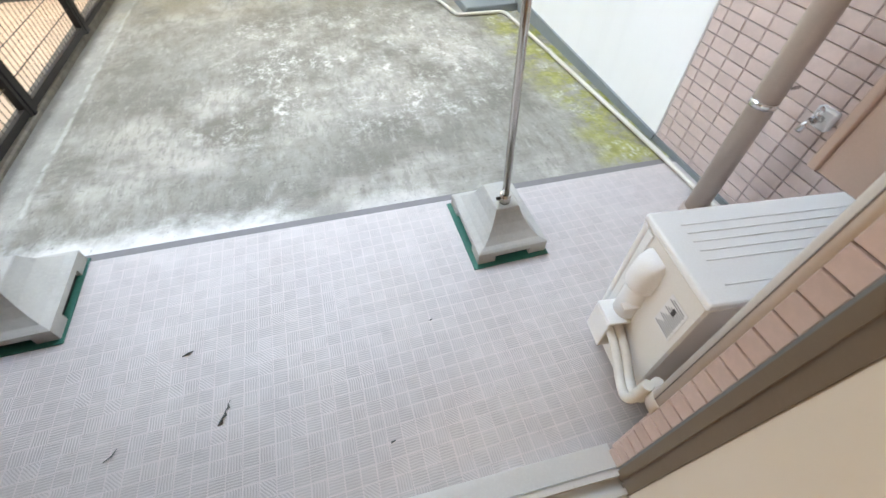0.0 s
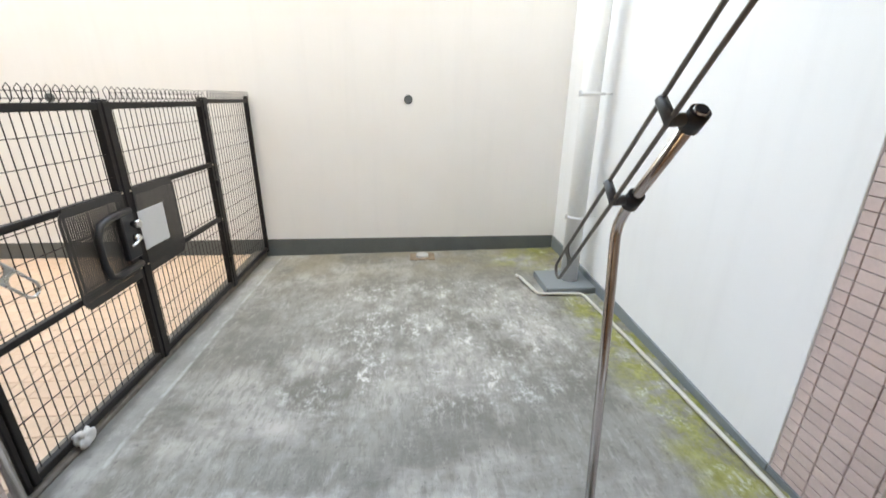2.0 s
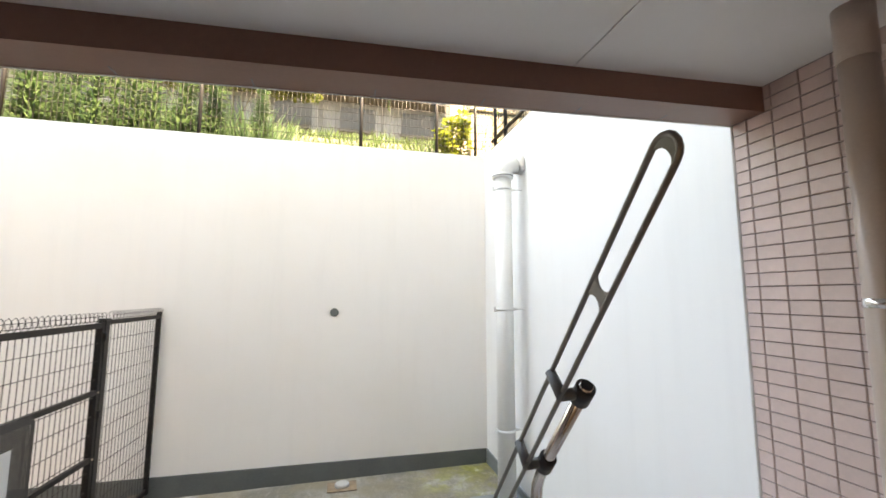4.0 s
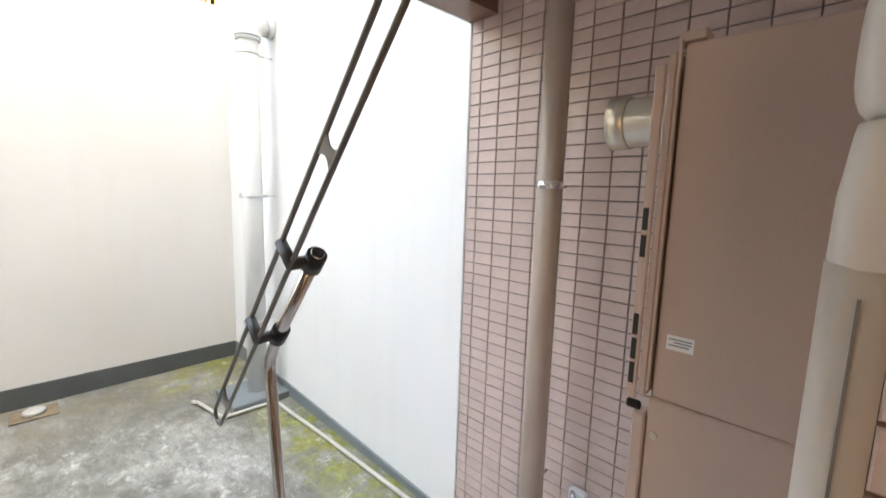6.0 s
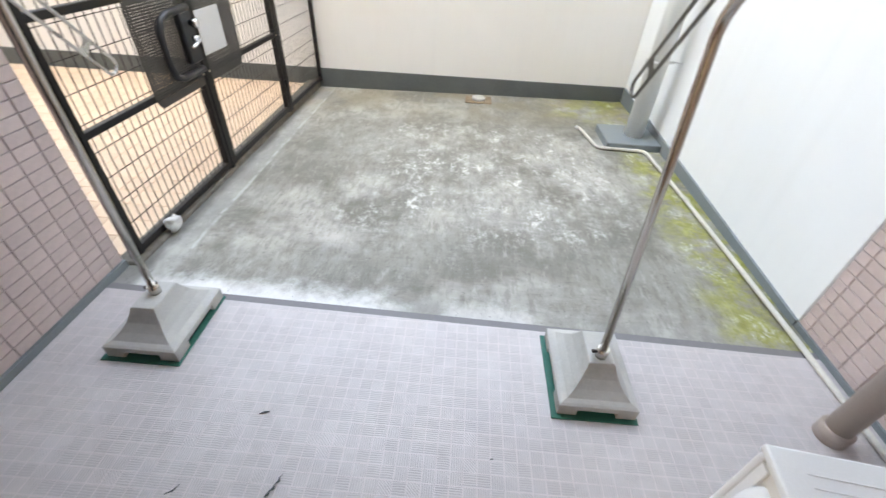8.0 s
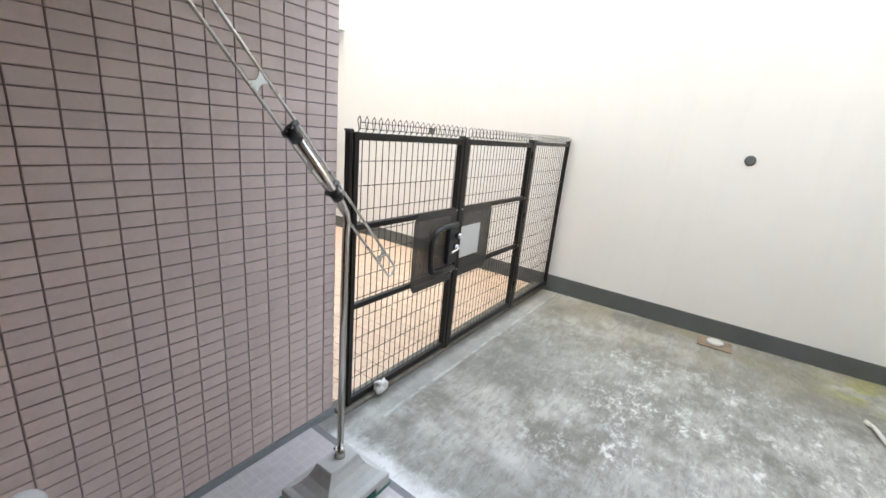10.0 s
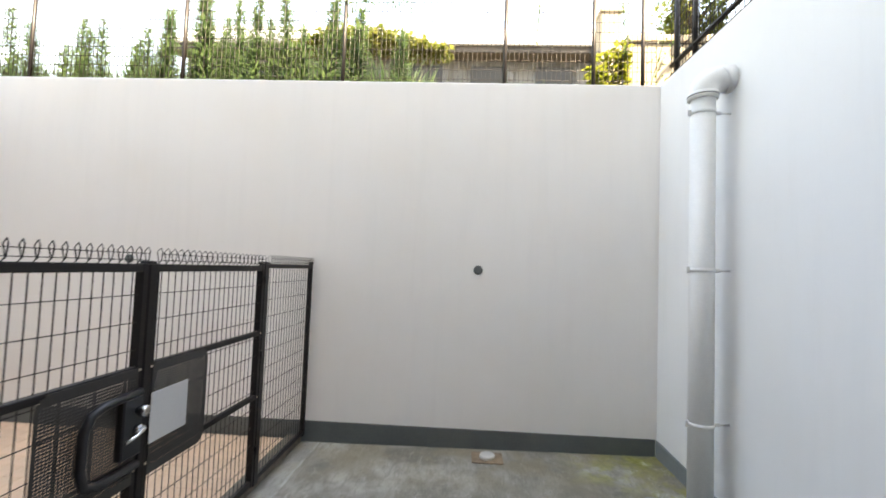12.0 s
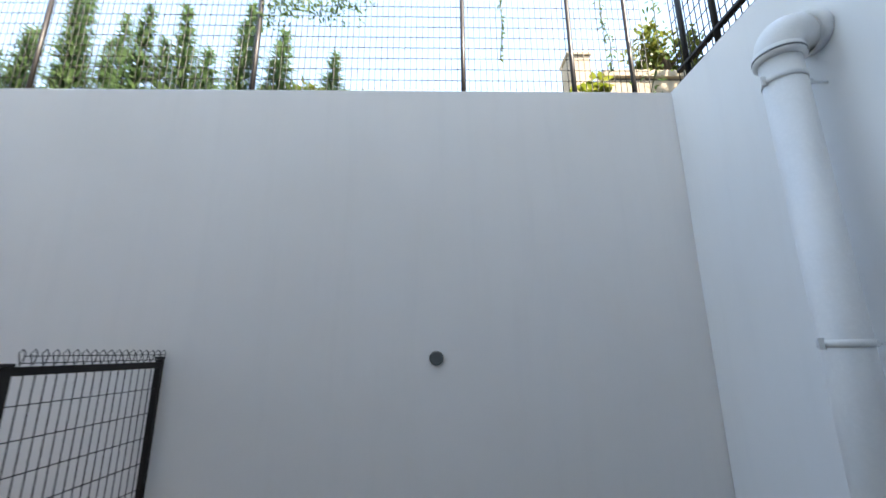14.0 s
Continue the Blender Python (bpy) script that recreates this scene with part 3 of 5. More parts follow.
for i in range(3):
    for j in range(7):
        if i == 1 and j in (1, 2):
            continue
        gb.faces.new((vv[xs[i], ys[j]], vv[xs[i + 1], ys[j]], vv[xs[i + 1], ys[j + 1]], vv[xs[i], ys[j + 1]]))
wall("ground", gb, M_SOIL, "grassy upper ground behind the retaining wall", "ground")


# ---------- mesh fence and gate beside the yard ----------
def wire_panel(bm, y0, y1, z0, z1, dy=0.047, dz=0.118, curl=0.0, w=0.0023, x=0.0):
    """Welded wire panel in the plane of y and z; curl: the height of the bent top."""
    m = round((y1 - y0) / dy)
    for i in range(m + 1):
        y = y0 + (y1 - y0) * i / m
        pts = [(x, y, z0), (x, y, z1)]
        if curl:
            pts += [(x + 0.03, y, z1 + curl * 0.35), (x + 0.035, y, z1 + curl * 0.8), (x + 0.015, y + dy * 0.25, z1 + curl), (x - 0.012, y + dy * 0.5, z1 + curl * 0.8), (x, y + dy * 0.5, z1 + curl * 0.25)]
        sweep(bm, pts, w, 4, cap=False)
    k = round((z1 - z0) / dz)
    for i in range(k + 1):
        z = z0 + (z1 - z0) * i / k
        sweep(bm, [(x + 0.003, y0, z), (x + 0.003, y1, z)], w, 4, cap=False)
    if curl:
        for q in (0.36, 0.68):
            sweep(bm, [(x + 0.033, y0, z1 + curl * q), (x + 0.033, y1, z1 + curl * q)], w, 4, cap=False)
    return bm


def post(h, w=0.05, d=0.05):
    bm = bmesh.new()
    box(bm, -w / 2, w / 2, -d / 2, d / 2, 0, h, bevel=0.004)
    box(bm, -w / 2 - 0.003, w / 2 + 0.003, -d / 2 - 0.003, d / 2 + 0.003, h + 0.0005, h + 0.014, bevel=0.004)
    return bm


def gate_leaf(y0, y1, name, label, plate_side, rounded):
    g = thing(name, label, "gate", "gate leaves in the mesh fence", (FX, 0, 0.012), -1.0)
    part("wire_mesh", wire_panel(bmesh.new(), y0 + 0.02, y1 - 0.02, 0.05, 1.50, curl=0.09), M_BLACK, g, "black welded wire mesh with a looped top")
    for z, t in ((1.497, 0.018), (1.05, 0.016), (0.615, 0.016), (0.035, 0.02)):
        part("rail", B(-0.012, 0.018, y0, y1, z - t, z + t, bevel=0.003), M_BLACK, g)
    for y in (y0 + 0.016, y1 - 0.016):
        part("stile", B(-0.02, 0.02, y - 0.016, y + 0.016, 0.01, 1.517, bevel=0.003), M_BLACK, g)
    a, b = plate_side
    pl = bmesh.new()
    # punched plate: a rim with two rounded corners and a fine lattice of strips
    zc, zh, cr = 0.81, 0.25, 0.06
    lo, hi = (a, b - 0.001) if rounded == "left" else (a + 0.001, b)

    def reach(w):
        """The plate's ends at height w."""
        over = max(0.0, abs(w - zc) - (zh - cr))
        cut = cr - math.sqrt(max(0.0, cr * cr - over * over))
        return (lo + cut, hi) if rounded == "left" else (lo, hi - cut)

    steps = 40
    for i in range(steps):
        w0, w1 = zc - zh + 2 * zh * i / steps, zc - zh + 2 * zh * (i + 1) / steps
        u0, u1 = reach((w0 + w1) / 2)
        if i < 3 or i >= steps - 3:
            box(pl, 0.021, 0.024, u0, u1, w0, w1)
        else:
            box(pl, 0.021, 0.024, u0, u0 + 0.016, w0, w1)
            box(pl, 0.021, 0.024, u1 - 0.016, u1, w0, w1)
    nu, nw = int((b - a) / 0.0125), int(2 * zh / 0.0125)
    for i in range(1, nu):
        u = a + (b - a) * i / nu
        box(pl, 0.0212, 0.0235, u - 0.0034, u + 0.0034, zc - zh + 0.037, zc + zh - 0.037)
    for i in range(3, nw - 2):
        w = zc - zh + 2 * zh * i / nw
        u0, u1 = reach(w)
        box(pl, 0.0215, 0.0238, u0 + 0.016, u1 - 0.016, w - 0.0034, w + 0.0034)
    tagged(part("punched_plate", pl, M_PERF, g), "black punched steel guard plate round the lock", kind="stuff")
    return g


leaf_a = gate_leaf(0.222, 1.163, "mesh_gate", "black wire mesh gate leaf with a lock and punched plate", (0.705, 1.14), "left")
leaf_b = gate_leaf(1.199, 2.215, "mesh_gate", "black wire mesh gate leaf with a white lock panel", (1.222, 1.622), "right")
part("lock_panel", B(0.026, 0.030, 1.215, 1.462, 0.70, 0.93, bevel=0.002), M_PANEL, leaf_b, "plain pale sheet in the guard plate")
part("lock_box", B(0.026, 0.062, 1.03, 1.135, 0.70, 0.95, bevel=0.006), M_PLASTIC, leaf_a, "black lock case")
hd = [(0.045, 1.13, 0.962), (0.045, 0.96, 0.955), (0.045, 0.90, 0.935), (0.045, 0.868, 0.88), (0.045, 0.866, 0.74), (0.045, 0.885, 0.675), (0.045, 0.94, 0.652), (0.045, 1.13, 0.655)]
part("handle_bow", S(hd, 0.019, 8), M_PLASTIC, leaf_a, "black bowed handle guard")
part("lock_cylinder", S([(0.06, 1.10, 0.893), (0.075, 1.10, 0.893), (0.08, 1.10, 0.893), (0.104, 1.10, 0.893), (0.108, 1.10, 0.893)], [0.014, 0.014, 0.024, 0.023, 0.018], 18), M_CHROME, leaf_a, "chrome knob")
part("lock_cylinder", S([(0.06, 1.10, 0.815), (0.085, 1.10, 0.815)], [0.02, 0.018], 16), M_CHROME, leaf_a, "chrome key cylinder")
part("lever", S([(0.08, 1.12, 0.815), (0.092, 1.10, 0.812), (0.095, 1.06, 0.80), (0.095, 1.01, 0.79)], [0.009, 0.011, 0.009, 0.007], 10), M_CHROME, leaf_a, "chrome lever")
for g_, y_ in ((leaf_a, 1.147), (leaf_b, 1.215), (leaf_b, 2.199)):
    for z_ in (1.05, 0.615):
        part("screw", S([(0.0205, y_, z_), (0.025, y_, z_)], [0.006, 0.004], 8), M_GALV, g_, "small bright screw head")
fence = thing("mesh_fence", "black brown steel mesh fence with posts on a kerb", "fence", at=(FX, 0, 0.012), rz=-1.0)
for y, h, w in ((0.204, 1.515, 0.026), (1.181, 1.515, 0.034), (2.243, 1.53, 0.06), (3.098, 1.545, 0.03)):
    p = part("post", post(h, 0.05 if w > 0.03 else 0.034, w), M_BLACK, fence)
    p.location = (0, y, 0)
part("wire_mesh", wire_panel(bmesh.new(), 2.29, 3.085, 0.05, 1.515, curl=0.08), M_BLACK, fence, "black welded wire mesh with a looped top")
for z in (1.515, 0.035):
    part("rail", B(-0.012, 0.016, 2.275, 3.083, z - 0.016, z + 0.016, bevel=0.003), M_BLACK, fence)
for z in (1.42, 0.9, 0.25):
    part("hinge", S([(0.03, 2.205, z - 0.03), (0.03, 2.205, z + 0.03)], 0.011, 8), M_BLACK, fence)

cross = thing("mesh_fence", "black steel mesh fence across the neighbouring yard", "fence", at=(-6.69, 0, -0.03))
for y in (0.6, 3.09):
    p = part("post", post(1.55, 0.04, 0.04), M_BLACK, cross)
    p.location = (0, y, 0)
part("wire_mesh", wire_panel(bmesh.new(), 0.62, 3.07, 0.05, 1.53), M_BLACK, cross)
for z in (1.54, 0.05):
    part("rail", B(-0.014, 0.014, 0.62, 3.07, z - 0.014, z + 0.014), M_BLACK, cross)

# crumpled white bag caught at the foot of the gate
rb = bmesh.new()
bmesh.ops.create_icosphere(rb, subdivisions=3, radius=0.042)
for v in rb.verts:
    k = 0.9 + 0.75 * noise.noise(v.co * 30) + 0.4 * noise.noise(v.co * 75)
    v.co = Vector((v.co.x * 0.6 * k, v.co.y * 1.1 * k, v.co.z * 0.95 * k))
rag = link("plastic_bag", rb, M_RAG, True)
rag.location = (FX + 0.045, 0.47, 0.042)
tagged(rag, "crumpled white plastic bag caught at the foot of the gate", "plastic bag")


# ---------- laundry pole stands ----------
def pole_stand(at, label, rod, py, sh, slide=0.0):
    """py: the socket's place on the base; sh: how far the pole's head leans."""
    st = thing("laundry_pole_stand", label, "laundry stand", "laundry pole stands", at)
    # base: flared skirt, four-sided saddle and a flat top
    bm = bmesh.new()
    hx, hy = 0.142, 0.178
    rings = []
    prof = [(1.0, 1.0, 0.026), (1.0, 1.0, 0.050), (0.94, 0.95, 0.056), (0.80, 0.86, 0.062), (0.62, 0.72, 0.085), (0.47, 0.58, 0.115), (0.37, 0.47, 0.150), (0.335, 0.43, 0.168), (0.31, 0.41, 0.172)]
    for kx, ky, z in prof:
        rings.append([bm.verts.new((hx * kx * sx, hy * ky * sy, z)) for sx, sy in ((-1, -1), (1, -1), (1, 1), (-1, 1))])
    for a, b in zip(rings, rings[1:]):
        for k in range(4):
            bm.faces.new((a[k], a[(k + 1) % 4], b[(k + 1) % 4], b[k]))
    bm.faces.new(rings[-1])
    bm.faces.new(rings[0][::-1])
    # feet leave an arched gap under each side
    for sx in (-1, 1):
        for sy in (-1, 1):
            part("foot", B(*sorted((sx * hx, sx * (hx - 0.07))), *sorted((sy * hy, sy * (hy - 0.08))), -0.004, 0.0275), M_STONE, st)
    part("base", bm, M_STONE, st, "pale grey moulded concrete base")
    part("mat", B(-0.162, 0.15, -0.196, 0.184, -0.010, -0.005), M_GREEN, st, "green rubber mat under the base")
    # black slab paints the shade under the base, between its feet
    part("base_shadow_gap", B(-0.125, 0.125, -0.158, 0.158, -0.004, 0.025), M_GAP_SHADE, st)
    part("socket", S([(0, py, 0.165), (0, py, 0.215)], 0.021, 14), M_STEEL, st, "steel socket in the base")
    part("screw", S([(-0.02, py, 0.195), (-0.036, py, 0.195)], 0.007, 8), M_BLACK, st)
    # pole with a bend, then the leaning stretch
    d = Vector((0, -0.655, 0.756))
    head = Vector((0, 0.02 + sh, 1.315))
    pts = [Vector((0, py, 0.2)), Vector((0, py + (0.066 + sh - py) * 0.77, 0.95))]
    pts += [head + Vector((0, y, z)) for y, z in ((0.048, -0.145), (0.053, -0.105), (0.046, -0.07), (0.028, -0.038), (0, 0))]
    tip = head + d * 0.285
    pts += [tip]
    part("pole", S(pts, 0.0138, 14), M_STEEL, st, "polished stainless pole bent towards the house")
    lo, hi = head + d * 0.005, head + d * 0.26
    for c in (lo, hi):
        cl = part("clamp", S([c - d * 0.022, c + d * 0.020], 0.0205, 14), M_PLASTIC, st, "black plastic clamp")
    # dark disc stands in for the shaded inside of the tube
    part("pole_mouth", S([tip + d * 0.0005, tip + d * 0.002], 0.0122, 14), M_GAP_SHADE, st, "dark open end of the tube")
    # arm: a long loop of two rods beside the pole
    up = Vector((0, 0.756, 0.655))
    off = Vector((-0.046, 0, 0))
    c0 = head + off + up * 0.028
    a0, a1 = c0 - d * (0.455 + slide), c0 + d * (0.782 - slide)
    half = 0.027
    loop = [a0 + up * half, a1 - d * half + up * half]
    loop += arc(a1 - d * half, half, 90, -90, 8, d, up)[1:]
    loop += [a0 + d * half - up * half]
    loop += arc(a0 + d * half, half, 270, 90, 8, d, up)[1:-1]
    part("arm_loop", S([loop[0] + d * half] + loop[1:], 0.0052, 8, closed=True), rod, st, "long steel loop arm for the laundry rod")
    for q, mat in ((0.0, M_GREYPL), (0.257, M_GREYPL)):
        c = c0 + d * q
        br = bmesh.new()
        sweep(br, [c + up * half * 1.1, c - up * half * 1.15], [0.012, 0.013], 8)
        sweep(br, [c - up * half, c - up * half * 0.9 - off * 0.92], 0.013, 8)
        part("bracket", br, mat, st, "grey plastic bracket holding the arm")
    for q in (-0.33 - slide, 0.50 - slide):
        c = c0 + d * q
        gs = bmesh.new()
        for s in (-1, 1):
            prev = None
            for i in range(7):
                t = -1 + 2 * i / 6
                e = 0.35 + 0.65 * t * t
                p0, p1 = c + up * half * t - d * 0.028 * e, c + up * half * t + d * 0.028 * e
                cur = [gs.verts.new(p + Vector((0.002 * s, 0, 0))) for p in (p0, p1)]
                if prev:
                    gs.faces.new((prev[0], prev[1], cur[1], cur[0]))
                prev = cur
        part("gusset", gs, rod, st, "waisted web plate between the rods")
    ends = bmesh.new()
    for s in (-1, 1):
        rim = [ends.verts.new(a1 - d * half + (d * math.cos(radians(k)) + up * math.sin(radians(k))) * half * 0.95 + Vector((0.002 * s, 0, 0))) for k in range(-90, 91, 15)]
        inner = [ends.verts.new(a1 - d * (half + 0.012) + (d * math.cos(radians(k)) * 0.75 + up * math.sin(radians(k))) * half * 0.86 + Vector((0.002 * s, 0, 0))) for k in range(-90, 91, 15)]
        for k in range(len(rim) - 1):
            ends.faces.new((rim[k], rim[k + 1], inner[k + 1], inner[k]))
    part("end_web", ends, rod, st, "thin web in the rounded end of the arm")
    return st


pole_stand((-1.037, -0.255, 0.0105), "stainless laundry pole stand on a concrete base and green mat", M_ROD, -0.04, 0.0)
pole_stand((-2.772, -0.176, 0.0105), "stainless laundry pole stand with pale loop arm, beside the tiled wall", M_RODL, 0.012, -0.054, 0.085)


# ---------- pipes ----------
dp = thing("downpipe", "taupe plastic rainwater downpipe from ceiling to floor", "downpipe", at=(-0.195, -0.425, 0))
part("pipe", S([(0, 0, 0.0), (0, 0, 2.51)], 0.0425, 24), M_PIPE, dp)
part("foot_collar", S([(0, 0, 0.0), (0, 0, 0.055), (0, 0, 0.06)], [0.053, 0.053, 0.045], 24), M_PIPE, dp)
part("joint_collar", S([(0, 0, 2.34), (0, 0, 2.5)], 0.045, 24), M_PIPE, dp)
for z in (1.70, 0.548):
    br = bmesh.new()
    sweep(br, [(0, 0, z - 0.012), (0, 0, z + 0.012)], 0.0448, 20)
    sweep(br, [(0.03, 0.035, z), (0.1, 0.05, z), (0.199, 0.05, z)], 0.006, 8)
    sweep(br, [(0.045, 0.03, z), (0.075, 0.048, z)], 0.011, 8)
    part("pipe_bracket", br, M_CHROME, dp, "steel strap and wall anchor")

wp = thing("drain_pipe", "thick white painted drain pipe with an elbow into the wall", "drain pipe", at=(-0.18, 2.135, 0))
R = 0.074
part("pipe", S([(0, 0, 0.05), (0, 0, 2.73)], R, 28), M_WPIPE, wp)
el = [(0, 0, 2.76)] + [tuple(p) for p in arc((0.1, 0, 2.77), 0.1, 180, 95, 10, (1, 0, 0), (0, 0, 1))] + [(0.179, 0, 2.872)]
part("elbow", S(el, R + 0.006, 28), M_WPIPE, wp, "white elbow entering the wall")
part("elbow_socket", S([(0, 0, 2.725), (0, 0, 2.73), (0, 0, 2.77), (0, 0, 2.775)], [R + 0.004, R + 0.017, R + 0.017, R + 0.005], 28), M_WPIPE, wp, "collar below the elbow")
part("socket_groove", S([(0, 0, 2.746), (0, 0, 2.754)], R + 0.0185, 28), M_GREYPL, wp, "dark rubber joint")
part("wall_socket", S([(0.115, 0, 2.865), (0.125, 0, 2.87), (0.172, 0, 2.873)], [R + 0.012, R + 0.016, R + 0.016], 28), M_WPIPE, wp)
for z in (2.64, 1.605, 0.625):
    br = bmesh.new()
    sweep(br, [(0, 0, z - 0.013), (0, 0, z + 0.013)], R + 0.003, 28)
    box(br, -R - 0.022, -R + 0.004, -0.003, 0.003, z - 0.02, z + 0.02)
    box(br, R - 0.004, R + 0.04, -0.01, 0.01, z - 0.011, z + 0.011, bevel=0.002)
    sweep(br, [(R + 0.035, 0, z), (0.1785, 0, z)], 0.005, 8)
    part("pipe_clamp", br, M_WPIPE, wp, "painted pipe clamp with wall anchor")
pad = tagged(link("pipe_plinth", B(-0.44, -0.013, 1.93, 2.335, -0.02, 0.052, bevel=0.006), M_STRIP), "grey painted concrete plinth under the drain pipe", "plinth")

hose = thing("drain_hose", "thin cream plastic drain hose lying along the foot of the wall", "hose")
hp = [(-0.585, 2.29), (-0.575, 2.255), (-0.54, 2.06), (-0.522, 1.95), (-0.505, 1.925), (-0.47, 1.92), (-0.18, 1.905), (-0.15, 1.89), (-0.135, 1.85), (-0.1, 1.2), (-0.075, 0.5), (-0.06, 0.0), (-0.055, -0.6), (-0.055, -1.0)]
part("tube", S([(x, y, 0.012 if y > 0.02 else 0.0135) for x, y in hp], 0.0125, 10), M_CONDUIT, hose)
part("spout", S([(-0.585, 2.285, 0.012), (-0.61, 2.325, 0.012)], [0.0145, 0.0145], 10), M_CONDUIT, hose, "cream end piece")

fd = thing("floor_drain", "small round grey drain cover with a rusty square plate", "floor drain", at=(-1.47, 2.93, -0.018))
part("plate", B(-0.13, 0.13, -0.10, 0.10, 0.0, 0.008, bevel=0.002), M_RUST, fd, "rust stained square plate")
part("cover", S([(0, 0, 0.008), (0, 0, 0.03), (0, 0, 0.036)], [0.066, 0.064, 0.055], 24), M_STONE, fd, "round grey cap")

for x, z, in ((-1.588, 1.552), (-4.865, 1.54)):
    vb = thing("form_tie_cap", "round dark grey form tie cap in the white wall", "wall cap", "form tie caps", at=(x, YF, z))
    part("cap", S([(0, 0, 0), (0, -0.012, 0), (0, -0.014, 0)], [0.041, 0.040, 0.030], 24), M_GREY, vb)

# ---------- gas water heater, its pipe cover, tap ----------
wh = thing("water_heater", "taupe enamelled gas water heater hung on the building front", "water heater", at=(-0.718, -1.176, 0))
hb = B(0.0, 0.47, 0.0, 0.232, 1.3335, 1.895, bevel=0.003)
part("body", hb, M_BROWN, wh)
part("front_cover", B(-0.006, 0.476, 0.2385, 0.252, 1.3335, 1.885, bevel=0.003), M_BROWN, wh, "taupe front cover with a flanged edge")
part("side_lip", B(-0.009, -0.0005, 0.2335, 0.238, 1.345, 1.9, bevel=0.001), M_BROWN, wh)
part("side_flange", B(-0.012, -0.006, 0.2525, 0.268, 1.325, 1.868, bevel=0.002), M_BROWN, wh, "narrow flange with slots")
# slots are surface strips, their inner shade painted dark
for z in (1.586, 1.63, 1.371, 1.413, 1.455):
    part("slot", B(-0.0135, -0.0122, 0.258, 0.266, z - 0.018, z + 0.018), M_GAP_SHADE, wh, "dark ventilation slot")
for zt in (1.905,):
    part("hanger", B(-0.004, 0.04, 0.205, 0.24, zt - 0.008, zt + 0.006), M_BROWN, wh)
fl = bmesh.new()
sweep(fl, [(0.235, 0.252, 1.826), (0.235, 0.39, 1.826)], 0.052, 28, cap=False)
sweep(fl, [(0.235, 0.39, 1.826), (0.235, 0.392, 1.826), (0.235, 0.43, 1.826)], [0.052, 0.056, 0.056], 28)
part("flue", fl, M_GALV, wh, "short round galvanised flue")
# dark disc paints the shaded inside of the flue
part("flue_mouth", S([(0.235, 0.431, 1.826), (0.235, 0.4315, 1.826)], 0.048, 28), M_GAP_SHADE, wh)
lb = part("label", B(-0.0014, -0.0004, 0.177, 0.216, 1.423, 1.447), M_LABEL, wh, "small white rating sticker")
for k, (a, b, z) in enumerate(((0.180, 0.213, 1.441), (0.180, 0.206, 1.436), (0.183, 0.213, 1.431))):
    part("print", B(-0.0020, -0.0015, a, b, z - 0.0013, z + 0.0013), M_INK, lb)
pc = thing("pipe_cover", "taupe steel pipe cover below the water heater", "pipe cover", at=(-0.716, -1.176, 0))
part("body", B(0.0, 0.466, 0.0, 0.236, 0.765, 1.3315, bevel=0.003), M_BROWN, pc)
part("edge_strip", B(-0.006, 0.03, 0.237, 0.258, 0.765, 1.30, bevel=0.003), M_BROWN, pc)
part("latch", B(-0.011, -0.002, 0.244, 0.268, 1.306, 1.322, bevel=0.003), M_BLACK, pc, "dark latch at the top edge")
part("screw", S([(-0.0005, 0.222, 1.268), (-0.004, 0.222, 1.268)], 0.006, 10), M_GALV, pc)
tp = thing("garden_tap", "chrome garden tap on a white backplate", "tap", at=(-0.0, -0.524, 0.517))
part("backplate", B(-0.03, 0.0, -0.035, 0.035, -0.035, 0.035, bevel=0.006), M_LABEL, tp, "white backplate")
tb = bmesh.new()
sweep(tb, [(-0.03, 0, 0), (-0.075, 0, 0)], 0.012, 12)
sweep(tb, [(-0.072, 0, 0.0), (-0.092, 0, -0.012), (-0.10, 0, -0.036)], [0.011, 0.0105, 0.01], 12)
sweep(tb, [(-0.058, 0, 0), (-0.058, 0, 0.03)], 0.010, 12)
part("spout", tb, M_CHROME, tp)
part("handle", S([(-0.074, -0.012, 0.036), (-0.058, 0, 0.033), (-0.04, 0.012, 0.036)], [0.006, 0.010, 0.006], 10), M_CHROME, tp)

# ---------- air conditioner ----------
ac = thing("air_conditioner", "ivory air conditioner outdoor unit with ribbed top", "air conditioner", at=(-0.935, -1.065, 0), rz=-7.0)
W, D, H0, H1 = 0.74, 0.25, 0.045, 0.56
part("casing", B(0.0, W, 0.0, D, H0, H1 - 0.022, bevel=0.006), M_ACSIDE, ac, "beige steel casing")
part("front_panel", B(-0.006, W + 0.004, D + 0.0005, D + 0.022, H0 + 0.005, H1 - 0.023, bevel=0.008, seg=2), M_AC, ac, "ivory front panel")
part("side_trim", B(-0.006, -0.0008, D - 0.028, D - 0.001, H0 + 0.02, H1 - 0.03, bevel=0.002), M_AC, ac)
part("top_panel", B(-0.008, W + 0.008, -0.004, D + 0.026, H1 - 0.021, H1, bevel=0.007, seg=2), M_AC, ac, "ivory top panel")
for y in (0.044, 0.112, 0.14, 0.168, 0.195, 0.222):
    part("top_rib", S([(0.055, y, H1 + 0.0005), (0.07, y, H1 + 0.0008), (W - 0.07, y, H1 + 0.0008), (W - 0.055, y, H1 + 0.0005)], [0.0012, 0.0018, 0.0018, 0.0012], 6), M_AC, ac)
vc = bmesh.new()
rows_ = []
